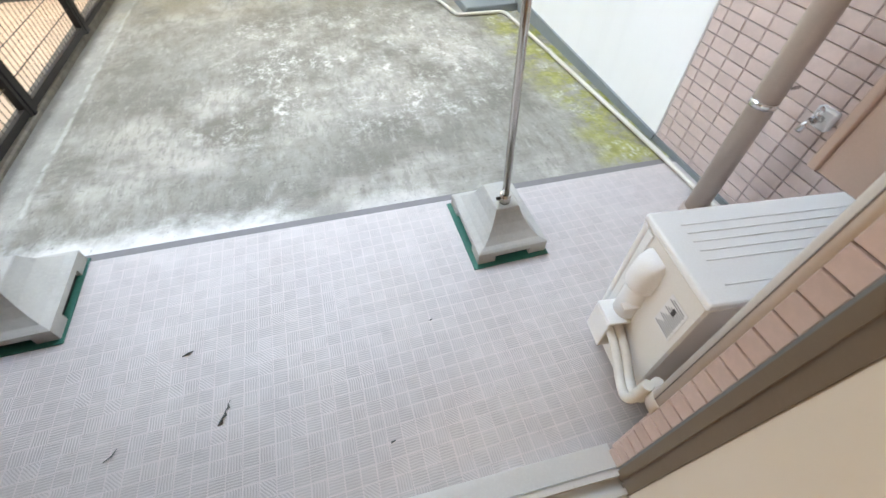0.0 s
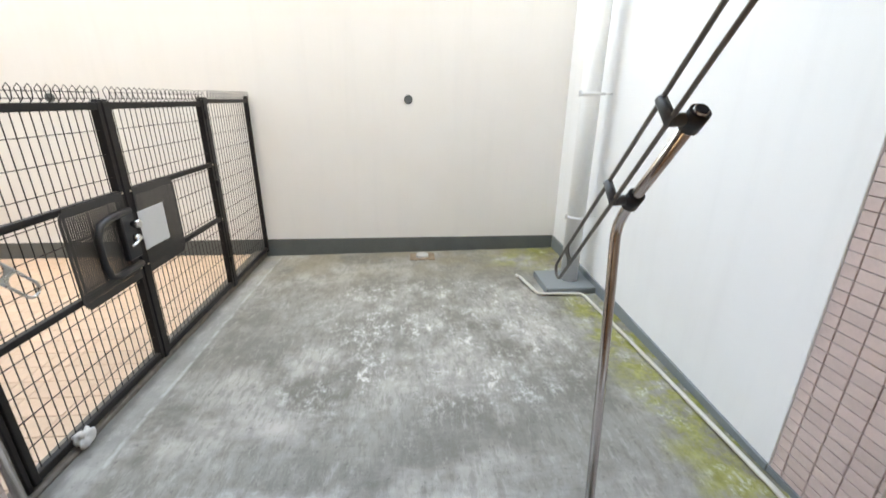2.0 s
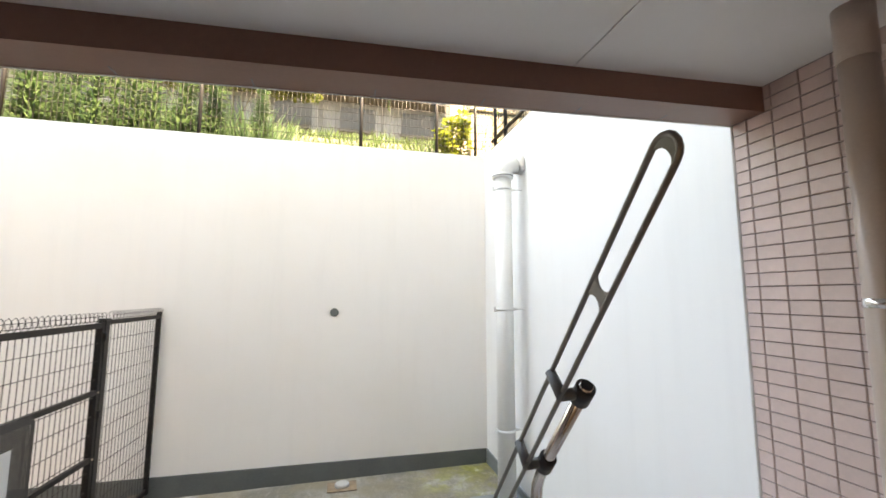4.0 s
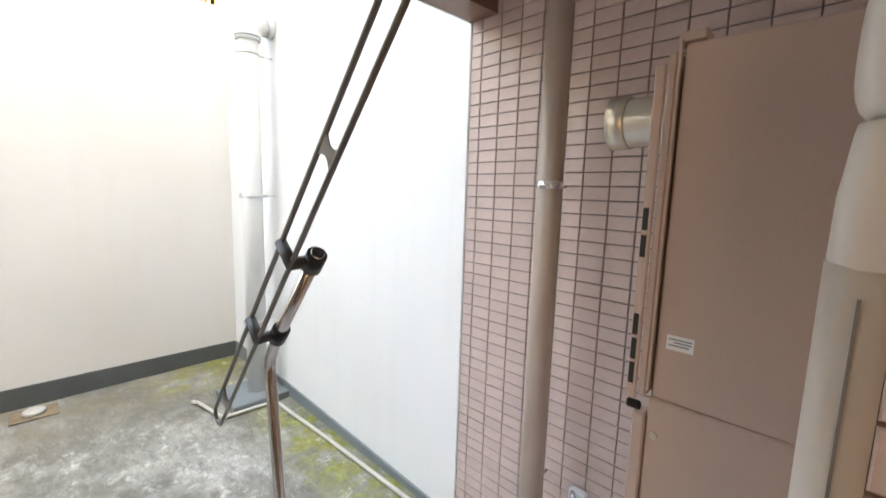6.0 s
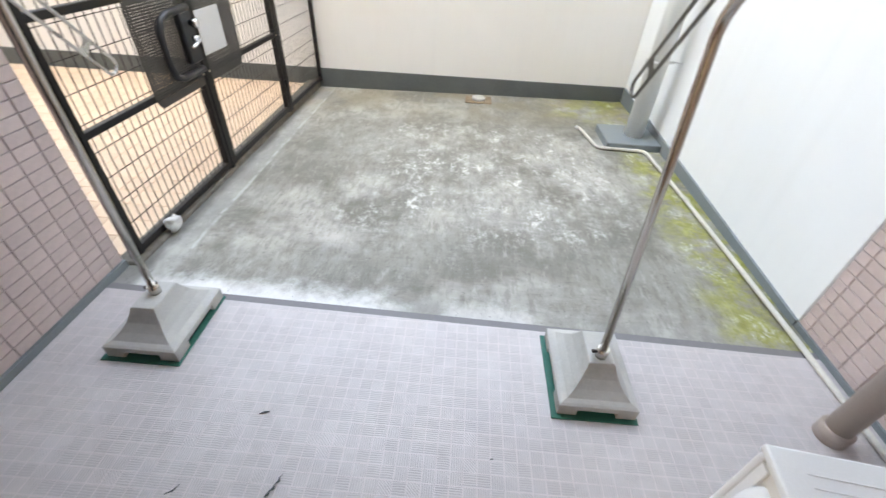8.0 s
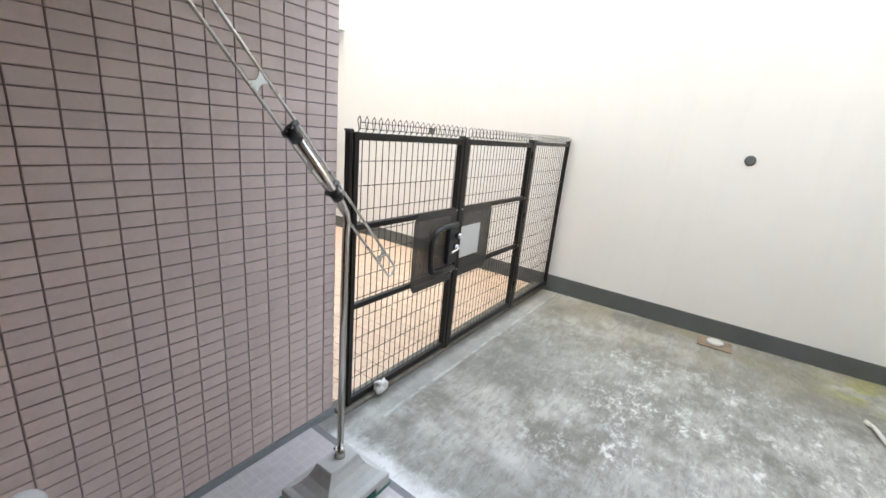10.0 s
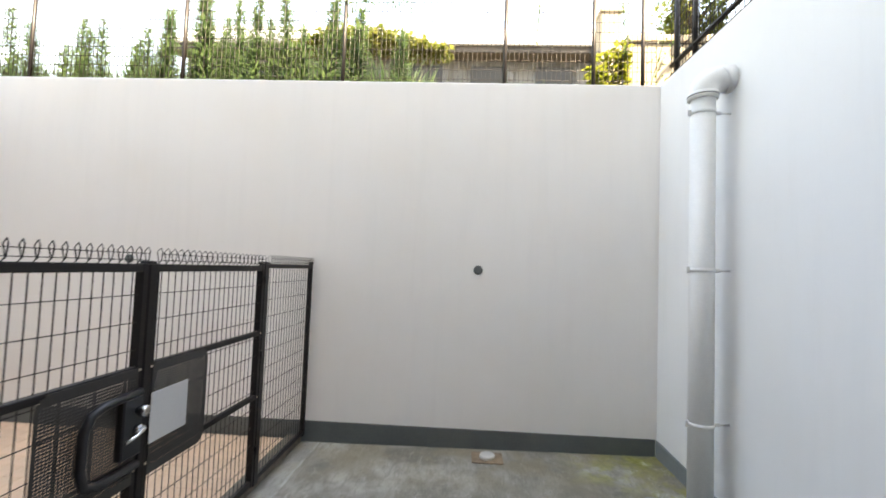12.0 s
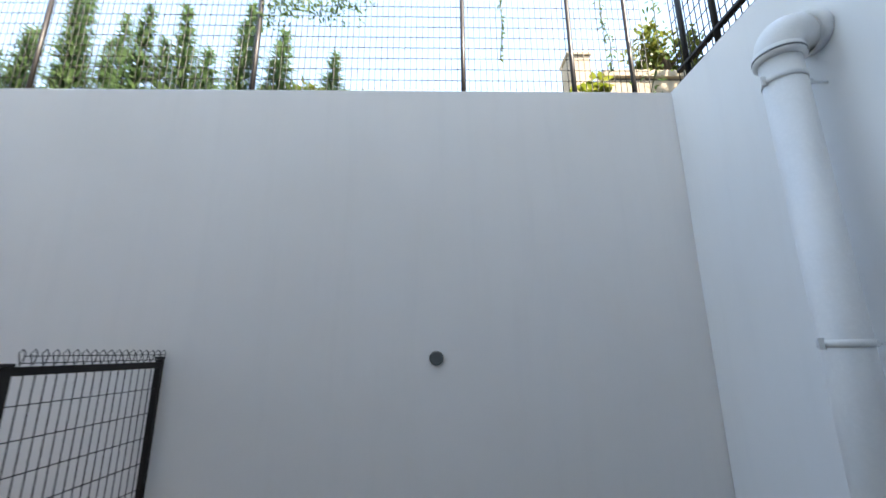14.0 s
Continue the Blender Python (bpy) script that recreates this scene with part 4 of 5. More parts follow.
for z, d, w in ((0.262, 0.035, 0.034), (0.384, 0.035, 0.034), (0.386, 0.029, 0.029), (0.394, 0.029, 0.029), (0.396, 0.044, 0.042), (0.402, 0.046, 0.043), (0.445, 0.045, 0.043), (0.475, 0.038, 0.041), (0.494, 0.022, 0.036), (0.503, 0.005, 0.028)):
    rows_.append([vc.verts.new((-d * math.sin(math.pi * k / 12) ** 0.8, 0.178 - w * math.cos(math.pi * k / 12), z)) for k in range(13)])
for ra, rb_ in zip(rows_, rows_[1:]):
    for k in range(12):
        vc.faces.new((ra[k], ra[k + 1], rb_[k + 1], rb_[k]))
vc.faces.new(rows_[-1])
vc.faces.new(rows_[0][::-1])
part("valve_cover", vc, M_AC, ac, "ivory valve cover", True)
hb = bmesh.new()
box(hb, -0.068, -0.001, 0.135, 0.218, 0.258, 0.268, bevel=0.004, seg=2)
box(hb, -0.068, -0.060, 0.135, 0.218, 0.152, 0.2575, bevel=0.004, seg=2)
box(hb, -0.0595, -0.001, 0.208, 0.218, 0.152, 0.2575, bevel=0.004, seg=2)
box(hb, -0.068, -0.001, 0.135, 0.218, 0.144, 0.1515, bevel=0.004, seg=2)
part("valve_hood", hb, M_AC, ac, "ivory pipe hood open towards the wall")
# black filler paints the shade in the open hood
part("valve_block", B(-0.05, -0.001, 0.17, 0.2075, 0.16, 0.25), M_PLASTIC, ac, "dark block painted for the shade inside the hood")
part("handle_grip", B(-0.047, -0.001, 0.139, 0.16, 0.33, 0.336), M_ACSIDE, ac)
lb2 = part("rating_label", B(-0.0018, -0.0006, 0.022, 0.088, 0.365, 0.475), M_LABEL, ac, "white printed rating label")
for i in range(14):
    part("print", B(-0.0024, -0.0019, 0.027 + 0.003 * (i % 2), 0.083 - 0.007 * (i % 4), 0.371 + i * 0.0072, 0.3745 + i * 0.0072), M_INK, lb2)
part("print", B(-0.0026, -0.0025, 0.05, 0.062, 0.432, 0.452), M_INKB, lb2, "small black box of print")
for x, y in ((0.12, 0.03), (0.12, 0.24), (0.6, 0.03), (0.6, 0.24)):
    part("foot", B(x - 0.05, x + 0.05, y - 0.02, y + 0.02, 0.0, H0, bevel=0.004), M_PLASTIC, ac, "black plastic foot")
for k, (oy, r) in enumerate(((0.118, 0.0155), (0.148, 0.0135))):
    x_ = -0.022 - 0.026 * k
    pts = [(x_, 0.18, 0.225), (x_, 0.13, 0.222), (x_ - 0.006, 0.07, 0.205), (x_ - 0.018, 0.01, 0.185), (x_ - 0.035, -0.04, 0.20), (x_ - 0.05, -0.068, 0.26), (x_ - 0.05, -0.072, 0.36)]
    dense = []
    for a, b in zip(pts, pts[1:]):
        for j in range(4):
            dense.append(Vector(a).lerp(Vector(b), j / 4))
    dense.append(Vector(pts[-1]))
    for _ in range(3):
        dense = [dense[0]] + [(dense[i - 1] + dense[i] * 2 + dense[i + 1]) / 4 for i in range(1, len(dense) - 1)] + [dense[-1]]
    part("refrigerant_pipe", S(dense, r, 10), M_HOSE, ac, "white taped refrigerant pipe")

sd = thing("pipe_duct", "beige plastic cover over the air conditioner pipes", "pipe duct", at=(-1.02, -1.177, 0))


def oval(bm, z0, z1, w, d0, seg=14):
    pa, pb = [], []
    for i in range(seg + 1):
        a = math.pi * i / seg
        x, y = -w * math.cos(a), d0 * (abs(math.sin(a)) ** 0.55)
        pa.append(bm.verts.new((x, y, z0)))
        pb.append(bm.verts.new((x, y, z1)))
    for i in range(seg):
        f = bm.faces.new((pa[i], pa[i + 1], pb[i + 1], pb[i]))
        f.smooth = True
    bm.faces.new(pb)
    bm.faces.new(pa[::-1])
    bm.faces.new((pa[-1], pa[0], pb[0], pb[-1]))
    return bm


part("duct", oval(bmesh.new(), 0.34, 1.62, 0.033, 0.038), M_DUCT, sd)
part("end_cap", oval(bmesh.new(), 0.325, 0.37, 0.0355, 0.042), M_DUCT, sd)
part("cover_seam", B(-0.0335, 0.0335, 0.016, 0.018, 0.371, 1.599), M_EDGE, sd, "narrow dark seam between cover and base")
cp = bmesh.new()
rows_ = []
for z, w, d0 in ((1.618, 0.0335, 0.0355), (1.622, 0.035, 0.0370), (1.666, 0.035, 0.0365), (1.69, 0.033, 0.034), (1.708, 0.031, 0.0322), (1.716, 0.030, 0.0310), (1.7165, 0.027, 0.027)):
    rows_.append([cp.verts.new((-w * math.cos(math.pi * k / 16), d0 * math.sin(math.pi * k / 16) ** 0.55, z)) for k in range(17)])
for ra, rb_ in zip(rows_, rows_[1:]):
    for k in range(16):
        cp.faces.new((ra[k], ra[k + 1], rb_[k + 1], rb_[k]))
part("coupler", cp, M_DUCT, sd, "tapered sleeve below the wall cap", True)
wc = bmesh.new()
bmesh.ops.create_uvsphere(wc, u_segments=20, v_segments=14, radius=1.0)
for v in wc.verts:
    k = (max(0.0, 1 - abs(v.co.z) ** 3.5)) ** 0.2857 / max(0.12, (1 - min(0.9999, v.co.z ** 2)) ** 0.5)
    v.co = Vector((v.co.x * 0.044 * k, max(v.co.y, -0.02) * 0.0365 * k, 1.769 + v.co.z * 0.057))
part("wall_cap", wc, M_DUCT, sd, "rounded cap where the pipes enter the wall", True)

# ---------- upper fences on the retaining walls ----------
def upper_fence(name, label, length, posts, height, at, rz):
    """A mesh fence along local y, with posts at the given places."""
    f = thing(name, label, "fence", at=at, rz=rz)
    for y in posts:
        p = part("post", S([(0, 0, -0.05), (0, 0, height - 0.05)], 0.021, 10), M_BLACK, f)
        p.location = (0.02, y, 0)
    part("wire_mesh", wire_panel(bmesh.new(), 0.0, length, 0.03, height - 0.06, dy=0.05, dz=0.105, curl=0.06, w=0.0034), M_BLACK, f, "black welded wire mesh with a looped top")
    y = 0.9
    while y < length:
        part("joint_clip", B(-0.01, 0.04, y - 0.035, y + 0.035, height - 0.035, height - 0.01, bevel=0.003), M_BLACK, f)
        y += 1.88
    return f


UFY, UFZ = 3.765, 3.15
fence_n = upper_fence("mesh_fence", "black mesh fence on top of the back retaining wall", 11.2, (0.25, 2.05, 3.85, 5.67, 7.47, 9.27, 10.95, 11.17), 1.59, (0.55, UFY, UFZ), 90)
fence_n.matrix_basis = Matrix.Translation((0.25, UFY, UFZ)) @ Matrix.Rotation(radians(90), 4, "Z")
for ch, x in zip([c for c in fence_n.children if c.name.startswith("post")], (0.1, -0.413, -1.35, -3.109, -4.92, -6.72, -8.5, -10.3)):
    ch.location = (-0.02, 0.25 - x, 0)
fence_e = thing("mesh_fence", "black mesh fence on top of the side retaining wall", "fence", at=(0.13, 0, ZT))
for y in (0.35, 1.12, 1.9, 2.8, 3.1):
    part("post", S([(0, y, -0.0), (0, y, 0.95)], 0.02, 10), M_BLACK, fence_e)
part("wire_mesh", wire_panel(bmesh.new(), -0.4, 3.2, 0.10, 0.93, dy=0.05, dz=0.105, curl=0.05, w=0.0036), M_BLACK, fence_e)
part("rail", B(-0.03, 0.03, -0.4, 3.2, 0.055, 0.11, bevel=0.004), M_BLACK, fence_e, "dark bottom rail")
part("rail", B(-0.02, 0.02, -0.4, 3.2, 0.20, 0.225, bevel=0.004), M_BLACK, fence_e)


# ---------- plants ----------
def leaf(vs, fs, p, d, length, width, droop=0.3, up=Vector((0, 0, 1))):
    """A narrow pointed leaf of two quads and a tip."""
    d = d.normalized()
    s = d.cross(up)
    s = s.normalized() if s.length > 1e-4 else Vector((1, 0, 0))
    i = len(vs)
    m = p + d * length * 0.45 - up * droop * length * 0.12
    e = p + d * length - up * droop * length * 0.5
    vs += [p - s * width * 0.25, p + s * width * 0.25, m + s * width * 0.5, m - s * width * 0.5, e]
    fs += [(i, i + 1, i + 2, i + 3), (i + 3, i + 2, i + 4)]


def weed(x, y, z0, top, rnd, fat=1.0):
    """A tall leafy weed: one stem, narrow leaves all round, shorter towards the tip."""
    h = top - z0
    w = thing("tall_weed", "tall green leafy weed growing behind the fence", "weed", "tall weeds", (x, y, z0))
    lean = Vector((rnd.uniform(-0.08, 0.08), rnd.uniform(-0.06, 0.06), 1))
    part("stem", S([lean * (h * k / 4) for k in range(5)], [0.008, 0.007, 0.006, 0.005, 0.003], 6), M_STEM, w)
    vs, fs = [], []
    n = int(400 * h * fat)
    for i in range(n):
        t = (i + rnd.random()) / n
        a = rnd.random() * 6.283
        r = (0.225 - 0.165 * t ** 1.5) * rnd.uniform(0.6, 1.2) * fat
        d = Vector((math.cos(a), math.sin(a), rnd.uniform(-0.1, 0.65)))
        leaf(vs, fs, lean * (h * (0.04 + 0.96 * t)), d, r, 0.022 * (1.15 - 0.5 * t), rnd.uniform(0.1, 0.6))
    ob = raw("leaves", vs, fs, M_WEED)
    ob.parent = w
    return w


rnd = random.Random(5)
WEEDS = ((-6.66, 4.10), (-6.5, 4.45), (-6.26, 4.2), (-6.01, 4.36), (-5.74, 4.15), (-5.57, 4.28), (-5.38, 4.58), (-5.22, 4.5), (-4.95, 4.86), (-4.72, 4.8), (-4.6, 4.5), (-4.35, 4.68), (-4.21, 4.6), (-3.99, 4.40),
         (-3.80, 4.75), (-3.69, 4.35), (-3.38, 4.76), (-3.1, 4.6), (-2.57, 4.33), (-6.9, 4.3), (-7.2, 4.5), (-7.6, 4.3), (-8.0, 4.6), (-8.5, 4.4))
for i, (x, top) in enumerate(WEEDS):
    weed(x, 3.93 + rnd.uniform(-0.06, 0.16), 3.15, top, rnd, rnd.uniform(1.0, 1.3))


def blades(name, label, n, xr, yr, zf, hr, mat, seed, width=0.012, cat="grass"):
    r = random.Random(seed)
    vs, fs = [], []
    for _ in range(n):
        x, y = r.uniform(*xr), r.uniform(*yr)
        h = r.uniform(*hr) * (0.6 + 0.8 * max(0.0, noise.noise((x * 1.7, y * 1.7, seed)) + 0.4))
        a = r.random() * 6.283
        d = Vector((math.cos(a) * 0.35, math.sin(a) * 0.35, 1))
        leaf(vs, fs, Vector((x, y, zf(x, y))), d, h, width, r.uniform(0.0, 0.5), Vector((math.sin(a), -math.cos(a), 0.2)))
    return tagged(raw(name, vs, fs, mat), label, cat, kind="stuff")


def slope(x, y):
    return 3.15 if y < 3.9 else (3.15 + (y - 3.9) * 0.5577 if y < 6.5 else 4.6 + (y - 6.5) * 0.3833)


blades("grass", "low green grass and weeds along the upper fence", 6500, (-9.5, 0.1), (3.5, 5.2), slope, (0.12, 0.34), M_GRASS, 3)
blades("undergrowth", "dense green undergrowth between the tall weeds", 5200, (-9.5, -2.3), (3.85, 4.5), slope, (0.3, 0.75), M_WEED, 6, 0.022)
blades("slope_grass", "green grass on the bank behind the fence", 5000, (-12, 2.5), (5.0, 9.0), slope, (0.1, 0.28), M_GRASS, 4, 0.025)


def clump(name, label, cat, centre, size, n, mat, seed, lw=(0.05, 0.04), trunk=None):
    """A bush or crown: many single leaves in an uneven lumpy volume, on branches."""
    r = random.Random(seed)
    t = thing(name, label, cat, at=centre)
    lumps = [(Vector((r.uniform(-1, 1) * size[0] * 0.7, r.uniform(-1, 1) * size[1] * 0.7, r.uniform(-0.8, 0.9) * size[2] * 0.7)), r.uniform(0.3, 0.55)) for _ in range(14)]
    vs, fs = [], []
    for _ in range(n):
        c, k = r.choice(lumps)
        v = Vector((r.gauss(0, 1), r.gauss(0, 1), r.gauss(0, 1))).normalized() * (r.random() ** 0.4)
        p = c + Vector((v.x * size[0], v.y * size[1], v.z * size[2])) * k
        d = Vector((r.uniform(-1, 1), r.uniform(-1, 1), r.uniform(-0.5, 0.7)))
        leaf(vs, fs, p, d, lw[0] * r.uniform(0.6, 1.4), lw[1] * r.uniform(0.7, 1.3), 0.4)
    ob = raw("crown" if trunk else "foliage", vs, fs, mat)
    ob.parent = t
    if trunk:
        tb_ = bmesh.new()
        sweep(tb_, [(0, 0, -trunk), (0.05, 0.02, -trunk * 0.5), (0, 0, 0.0), (-0.04, 0, size[2] * 0.5)], [0.12, 0.09, 0.06, 0.02], 8)
        part("trunk", tb_, M_BARK, t)
        for c, k in lumps[:9]:
            part("limb", S([(0, 0, -0.15), tuple(c * 0.5 + Vector((0, 0, -0.05))), tuple(c)], [0.04, 0.025, 0.008], 6), M_BARK, t)
    else:
        for c, k in lumps[:5]:
            part("branch", S([(0, 0, slope(centre[0], centre[1]) - centre[2] - 0.05), tuple(c)], [0.02, 0.006], 6), M_BARK, t)
    return t


clump("ivy_bush", "sunlit yellow green ivy bush behind the fence", "bush", (0.02, 4.62, 3.95), (0.3, 0.2, 0.55), 1000, M_IVY, 11, (0.09, 0.075))
clump("hedge", "sunlit olive green hedge on the bank", "hedge", (-3.9, 8.2, 6.45), (1.7, 0.45, 0.27), 4200, M_HEDGE, 12, (0.14, 0.08))
clump("tree", "leafy green tree beyond the side fence", "tree", (3.3, 4.4, 7.1), (1.5, 1.4, 1.3), 5200, M_TREE, 13, (0.12, 0.06), 3.7)
clump("tree", "leafy green tree beyond the corner of the fences", "tree", (1.55, 5.5, 5.35), (0.5, 0.35, 0.6), 1500, M_HEDGE, 14, (0.08, 0.05), 1.35)
clump("tree", "leafy green tree beside the retaining wall", "tree", (2.9, 2.2, 7.1), (1.2, 1.6, 1.3), 3600, M_TREE, 15, (0.12, 0.06), 4.05)


def vine(name, label, pts, n, spread, seed, drop=0.0):
    r = random.Random(seed)
    t = thing(name, label, "vine", at=pts[0])
    o = Vector(pts[0])
    loc = [Vector(p) - o for p in pts]
    part("stem", S(loc, 0.004, 5), M_STEM, t)
    vs, fs = [], []
    for _ in range(n):
        k = r.random() * (len(loc) - 1)
        i = int(k)
        p = loc[i].lerp(loc[min(i + 1, len(loc) - 1)], k - i) + Vector((r.gauss(0, spread), r.gauss(0, 0.02), r.gauss(0, spread) - drop * r.random()))
        leaf(vs, fs, p, Vector((r.uniform(-1, 1), r.uniform(-1, 1), r.uniform(-1, 0.2))), r.uniform(0.025, 0.05), 0.02, 0.3)
    ob = raw("leaves", vs, fs, M_VINE)
    ob.parent = t


vine("vine", "green vine creeping over the top of the mesh fence", [(-3.05, 3.74, 4.6), (-2.8, 3.74, 4.78), (-2.5, 3.74, 4.74), (-2.2, 3.74, 4.76)], 520, 0.06, 21, 0.3)
vine("vine", "thin dry vine hanging on the mesh fence", [(-1.02, 3.74, 4.72), (-1.0, 3.74, 4.4), (-1.03, 3.74, 4.0)], 40, 0.012, 22)
vine("vine", "thin vine hanging on the mesh fence", [(-0.1, 3.74, 4.75), (-0.13, 3.74, 4.5), (-0.06, 3.74, 4.2), (-0.08, 3.74, 3.9)], 60, 0.02, 23)
vine("vine", "green vine climbing the fence in the corner", [(0.12, 3.6, 3.5), (0.2, 3.5, 3.9), (0.15, 3.4, 4.3), (0.25, 3.5, 4.7)], 130, 0.07, 24)

# ---------- houses and walls behind ----------
bw = thing("block_wall", "sunlit beige block wall with a coping", "block wall", at=(0.36, 4.8, 0))
part("wall", B(0.0, 4.0, 0.0, 0.18, 3.6, 4.60, bevel=0.01), M_BEIGE, bw)
part("coping", B(-0.02, 4.02, -0.03, 0.21, 4.625, 4.72, bevel=0.01), M_BEIGE, bw, "beige coping")
part("coping_joint", B(0.0, 4.0, 0.01, 0.17, 4.6, 4.625), M_FASCIA, bw)
gp = thing("gate_pillar", "tall beige rendered gate pillar", "pillar", at=(0.3, 5.6, 0))
part("shaft", B(-0.1, 0.2, -0.16, 0.16, 3.9, 5.44, bevel=0.012), M_BEIGE, gp)
part("cap", B(-0.12, 0.22, -0.18, 0.18, 5.44, 5.5, bevel=0.012), M_BEIGE, gp)

hs = thing("low_house", "low old house with a pale metal roof on the bank", "house", at=(0, 9.3, 0))
part("wall", B(-9.0, 2.2, 0.2, 4.0, 4.6, 6.75), M_OLDWALL, hs)
part("fascia", B(-9.2, 2.4, -0.22, 0.2, 6.75, 6.94, bevel=0.015), M_FASCIA, hs, "dark weathered eaves board")
part("gutter", B(-9.2, 2.4, -0.30, -0.225, 6.90, 7.0, bevel=0.02), M_ROOF, hs, "pale eaves gutter")
for i in range(30):
    x0 = -9.3 + i * 0.392
    rf = bmesh.new()
    vs = [rf.verts.new(p) for p in ((x0, -0.28, 7.0), (x0 + 0.375, -0.28, 7.0), (x0 + 0.375, 1.3, 8.2), (x0, 1.3, 8.2), (x0, -0.28, 6.985), (x0 + 0.375, -0.28, 6.985), (x0 + 0.375, 1.3, 8.185), (x0, 1.3, 8.185))]
    for q in ((0, 1, 2, 3), (7, 6, 5, 4), (0, 4, 5, 1), (1, 5, 6, 2), (2, 6, 7, 3), (3, 7, 4, 0)):
        rf.faces.new([vs[k] for k in q])
    part("roof_panel", rf, M_ROOF, hs)
part("roof_seams", B(-9.3, 2.46, -0.22, 1.28, 6.95, 6.98), M_FASCIA, hs)
part("ridge", B(-9.3, 2.5, 1.26, 1.4, 8.15, 8.25), M_ROOF, hs)
for x in (-8.2, -6.6, -5.0, -3.3, -1.7, -0.1):
    w_ = part("window", B(x, x + 0.9, 0.16, 0.199, 6.0, 6.6), M_GLASS, hs, "dark window in the old wall")
    part("frame", B(x - 0.05, x + 0.95, 0.13, 0.159, 5.93, 6.0), M_FASCIA, w_)
for i in range(36):
    x = -8.95 + i * 0.31
    if all(abs(x + 0.15 - (w - 0.45 + 0.9)) > 0.62 for w in (-8.2, -6.6, -5.0, -3.3, -1.7, -0.1)):
        part("board", B(x, x + 0.285, 0.165, 0.198, 4.75, 6.7, bevel=0.004), M_OLDWALL, hs)
for x in (-7.3, -5.6, -4.0, -2.4, -0.8, 0.9):
    part("pilaster", B(x, x + 0.14, 0.12, 0.199, 4.7, 6.6), M_OLDWALL, hs)

# ---------- small litter ----------
def twig(x, y, pts, r, label):
    t = link("dead_leaf", S([(a, b, 0.004 + c) for a, b, c in pts], r, 6), M_GREY)
    t.location = (x, y, 0.0)
    tagged(t, label, "debris")


twig(-2.10, -0.76, [(-0.016, -0.034, 0), (-0.008, -0.026, 0.002), (-0.006, -0.014, 0.0), (0.004, -0.008, 0.003), (0.003, 0.006, 0), (0.012, 0.014, 0.002), (0.010, 0.026, 0), (0.016, 0.036, 0)], [0.001, 0.005, 0.0022, 0.0046, 0.0012, 0.004, 0.0016, 0.0008], "dark scrap of dead leaf on the vinyl sheet")
twig(-2.222, -0.526, [(-0.018, -0.006, 0), (0.0, 0.0, 0.002), (0.018, 0.007, 0)], [0.001, 0.004, 0.001], "small dark twig on the vinyl sheet")
twig(-2.40, -0.80, [(-0.015, -0.01, 0), (0.005, 0.0, 0.002), (0.015, 0.02, 0)], [0.001, 0.0025, 0.001], "thin dry stalk on the vinyl sheet")
twig(-1.42, -0.62, [(-0.006, 0, 0), (0.006, 0.003, 0)], [0.002, 0.002], "small dark crumb on the vinyl sheet")
twig(-1.63, -0.98, [(-0.008, 0, 0), (0.006, 0.004, 0)], [0.003, 0.002], "small dark crumb on the vinyl sheet")
twig(-2.95, -1.0, [(-0.02, 0, 0), (0.02, 0.004, 0)], [0.001, 0.002], "small dark twig on the vinyl sheet")
hood = bmesh.new()
bmesh.ops.create_uvsphere(hood, u_segments=24, v_segments=14, radius=0.06)
for v in hood.verts:
    v.co = Vector((max(v.co.x, 0.0) * 0.75, v.co.y, max(v.co.z, -0.03) * 1.15))
vent = tagged(link("vent_hood", hood, M_LABEL, True), "small white plastic vent hood on the tiled wall", "vent hood")
vent.location = (-3.1935, -1.05, 0.35)

# ---------- tiles, piece by piece ----------
TW, TH, GAP, TD = 0.1, 0.05, 0.0042, 0.007


def tile_mesh(name, w, h):
    """A tile lying in the plane of y and z, its face towards -x, with chamfered edges."""
    c = 0.0016
    vs = [(0, -w, -h), (0, w, -h), (0, w, h), (0, -w, h), (-TD + c, -w, -h), (-TD + c, w, -h), (-TD + c, w, h), (-TD + c, -w, h),
          (-TD, -w + c, -h + c), (-TD, w - c, -h + c), (-TD, w - c, h - c), (-TD, -w + c, h - c)]
    fs = [(0, 4, 7, 3), (1, 2, 6, 5), (0, 1, 5, 4), (3, 7, 6, 2)]
    fs += [(4, 5, 9, 8), (5, 6, 10, 9), (6, 7, 11, 10), (7, 4, 8, 11), (8, 9, 10, 11)]
    me = bpy.data.meshes.new(name)
    me.from_pydata(vs, [], [f[::-1] for f in fs])
    me.materials.append(M_TILE)
    return me


def tile_wall(parent, places, mesh, turn, near):
    """Tiles at the given places; the first ones as pieces of their own, the rest joined."""
    rest_v, rest_f = [], []
    base_v = [v.co.copy() for v in mesh.vertices]
    base_f = [tuple(p.vertices) for p in mesh.polygons]
    places = sorted(places, key=near)
    inv = parent.matrix_basis.inverted()
    for k, p in enumerate(places):
        m = Matrix.Translation(p) @ turn
        if k < 300:
            ob = new("tile", mesh)
            ob.parent = parent
            ob.matrix_basis = m
        else:
            i = len(rest_v)
            rest_v += [m @ v for v in base_v]
            rest_f += [tuple(j + i for j in f) for f in base_f]
    if rest_v:
        ob = raw("tiles", rest_v, rest_f, M_TILE)
        ob.parent = parent
        tagged(ob, kind="stuff")


full = tile_mesh("tile", TW / 2 - GAP / 2, TH / 2 - GAP / 2)
east = bpy.data.objects["wall_east_tiled"]
pl = [(0.0115, 0.059 - TW * (i + 0.5), 0.003 + TH * (j + 0.5)) for i in range(13) for j in range(50)]
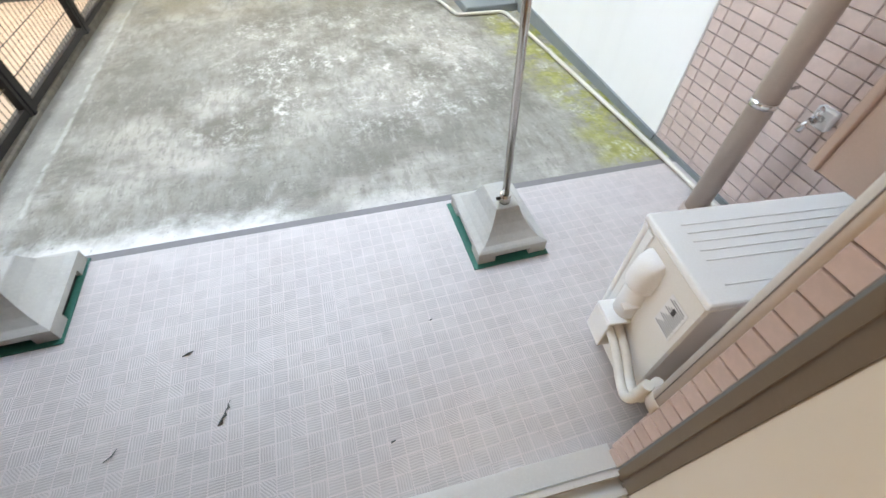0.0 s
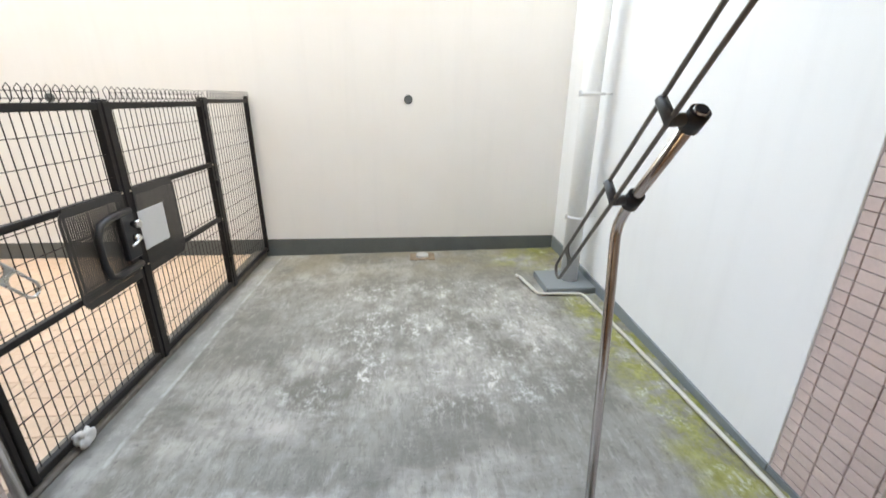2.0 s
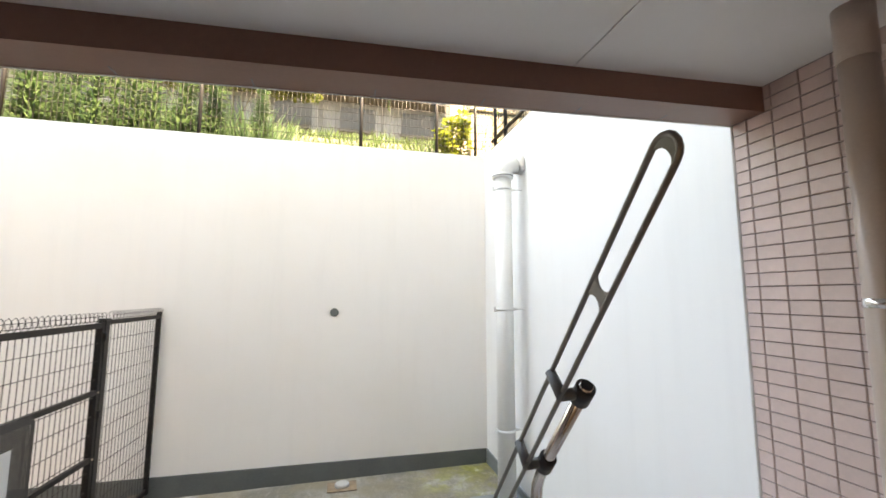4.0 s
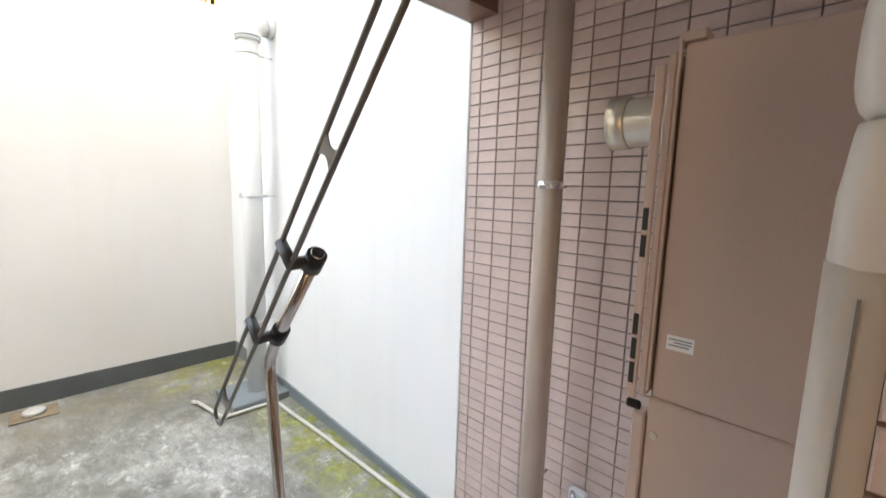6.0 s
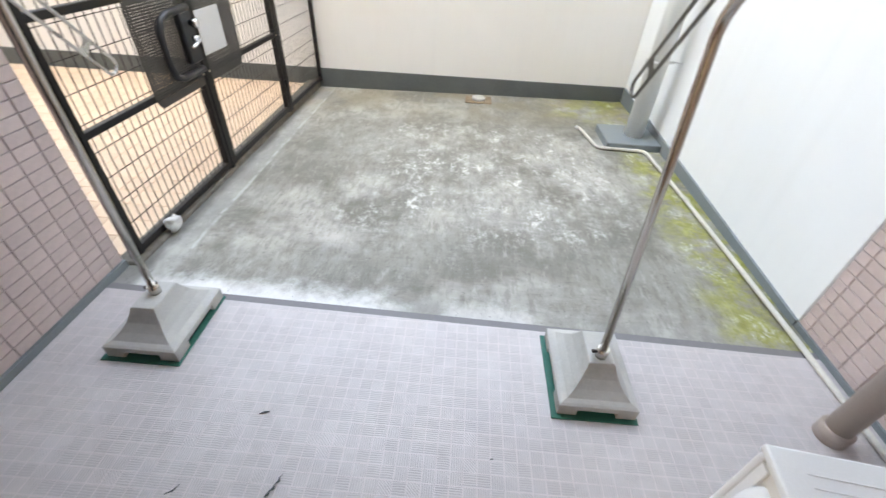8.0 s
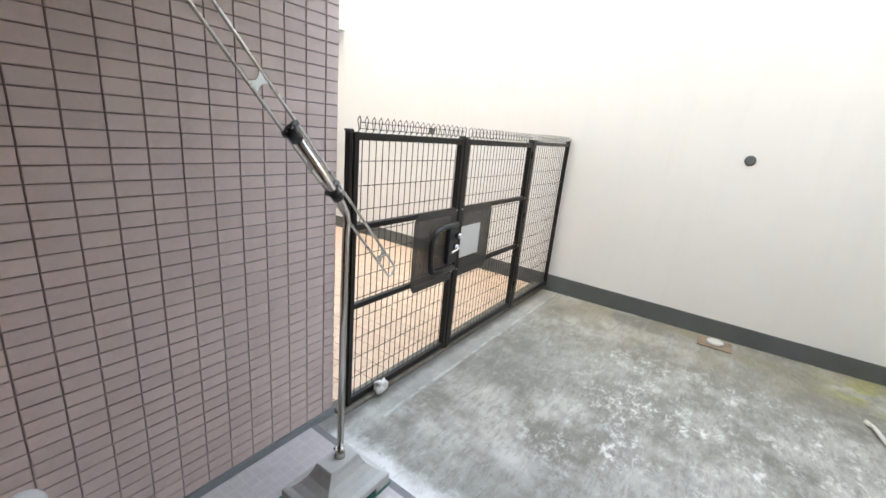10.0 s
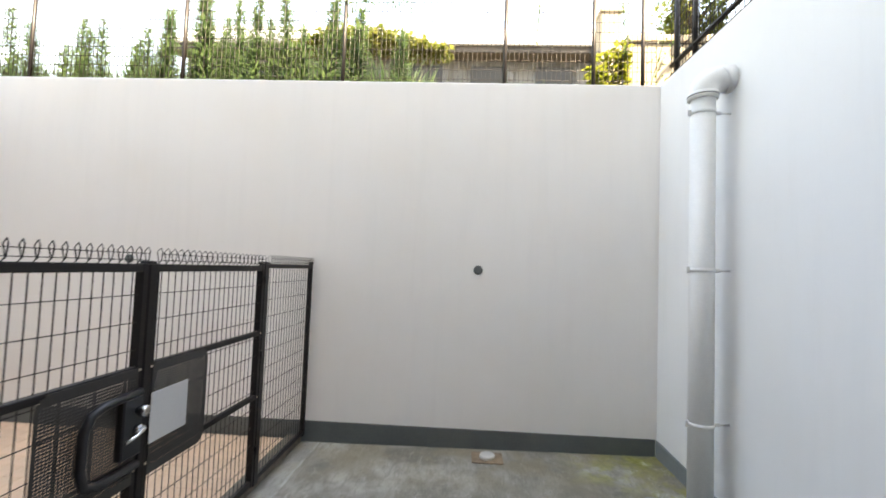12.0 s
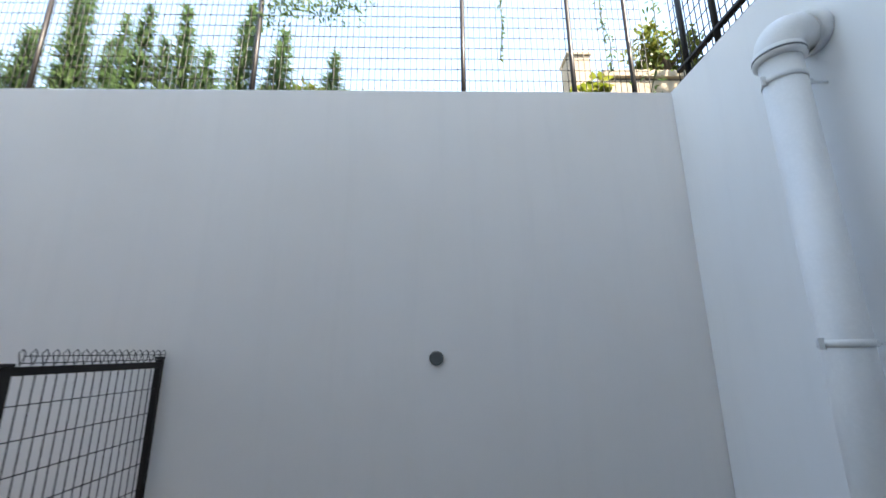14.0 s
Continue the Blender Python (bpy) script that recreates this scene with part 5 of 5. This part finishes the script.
tile_wall(east, pl, full, Matrix.Identity(4), lambda p: abs(p[2] - 1.5) + abs(p[1] + 0.4))
cut = tile_mesh("tile", 0.0275, TH / 2 - GAP / 2)
tile_wall(east, [(0.0115, 0.0888, 0.003 + TH * (j + 0.5)) for j in range(50)], cut, Matrix.Identity(4), lambda p: p[2])
west = bpy.data.objects["wall_west_tiled"]
flip = Matrix.Rotation(math.pi, 4, "Z")
pl = [(-3.2015, 0.088 - TW * (i + 0.5), 0.036 + TH * (j + 0.5)) for i in range(13) for j in range(49)]
tile_wall(west, pl, full, flip, lambda p: abs(p[2] - 0.8) + abs(p[1] + 0.4))
cut_w = tile_mesh("tile", 0.0335, TH / 2 - GAP / 2)
tile_wall(west, [(-3.2015, 0.1255, 0.036 + TH * (j + 0.5)) for j in range(49)], cut_w, flip, lambda p: p[2])
rev = tile_mesh("tile", 0.0235, TH / 2 - GAP / 2)
south_r = bpy.data.objects["wall_south_right"]
tile_wall(south_r, [(-1.0485, -1.201, 0.02 + TH * (j + 0.5)) for j in range(42)], rev, Matrix.Identity(4), lambda p: p[2])
south_l = bpy.data.objects["wall_south_left"]
tile_wall(south_l, [(-2.9615, -1.132, 0.02 + TH * (j + 0.5)) for j in range(42)], rev, flip, lambda p: p[2])
face = Matrix.Rotation(math.radians(-90), 4, "Z")
tile_wall(south_r, [(-1.0 + TW * i, -1.1765, 0.045 + TH * (j + 0.5)) for i in range(10) for j in range(50)], full, face, lambda p: p[0])
tile_wall(south_l, [(-3.013 - TW * i, -1.1065, 0.045 + TH * (j + 0.5)) for i in range(2) for j in range(50)], full, face, lambda p: p[0])

# peach deck tiles of the neighbouring yard
deck = bpy.data.objects["neighbour_floor"]
DT = 0.15
dm = bpy.data.meshes.new("deck_tile")
h, c = DT / 2 - 0.002, 0.002
dm.from_pydata([(-h, -h, 0), (h, -h, 0), (h, h, 0), (-h, h, 0), (-h, -h, 0.008), (h, -h, 0.008), (h, h, 0.008), (-h, h, 0.008), (-h + c, -h + c, 0.01), (h - c, -h + c, 0.01), (h - c, h - c, 0.01), (-h + c, h - c, 0.01)], [],
               [(0, 1, 5, 4), (1, 2, 6, 5), (2, 3, 7, 6), (3, 0, 4, 7), (4, 5, 9, 8), (5, 6, 10, 9), (6, 7, 11, 10), (7, 4, 8, 11), (8, 9, 10, 11)])
dm.materials.append(M_DECK)
rest_v, rest_f, made = [], [], 0
for i in range(34):
    for j in range(20):
        p = Vector((FX - 0.1 - DT * (i + 0.5), YF - 0.02 - DT * (j + 0.5), -0.0305))
        if i < 15:
            ob = new("deck_tile", dm)
            ob.parent = deck
            ob.location = p
        else:
            k = len(rest_v)
            rest_v += [v.co + p for v in dm.vertices]
            rest_f += [tuple(q + k for q in f.vertices) for f in dm.polygons]
ob = raw("deck_tiles", rest_v, rest_f, M_DECK)
ob.parent = deck
tagged(ob, kind="stuff")
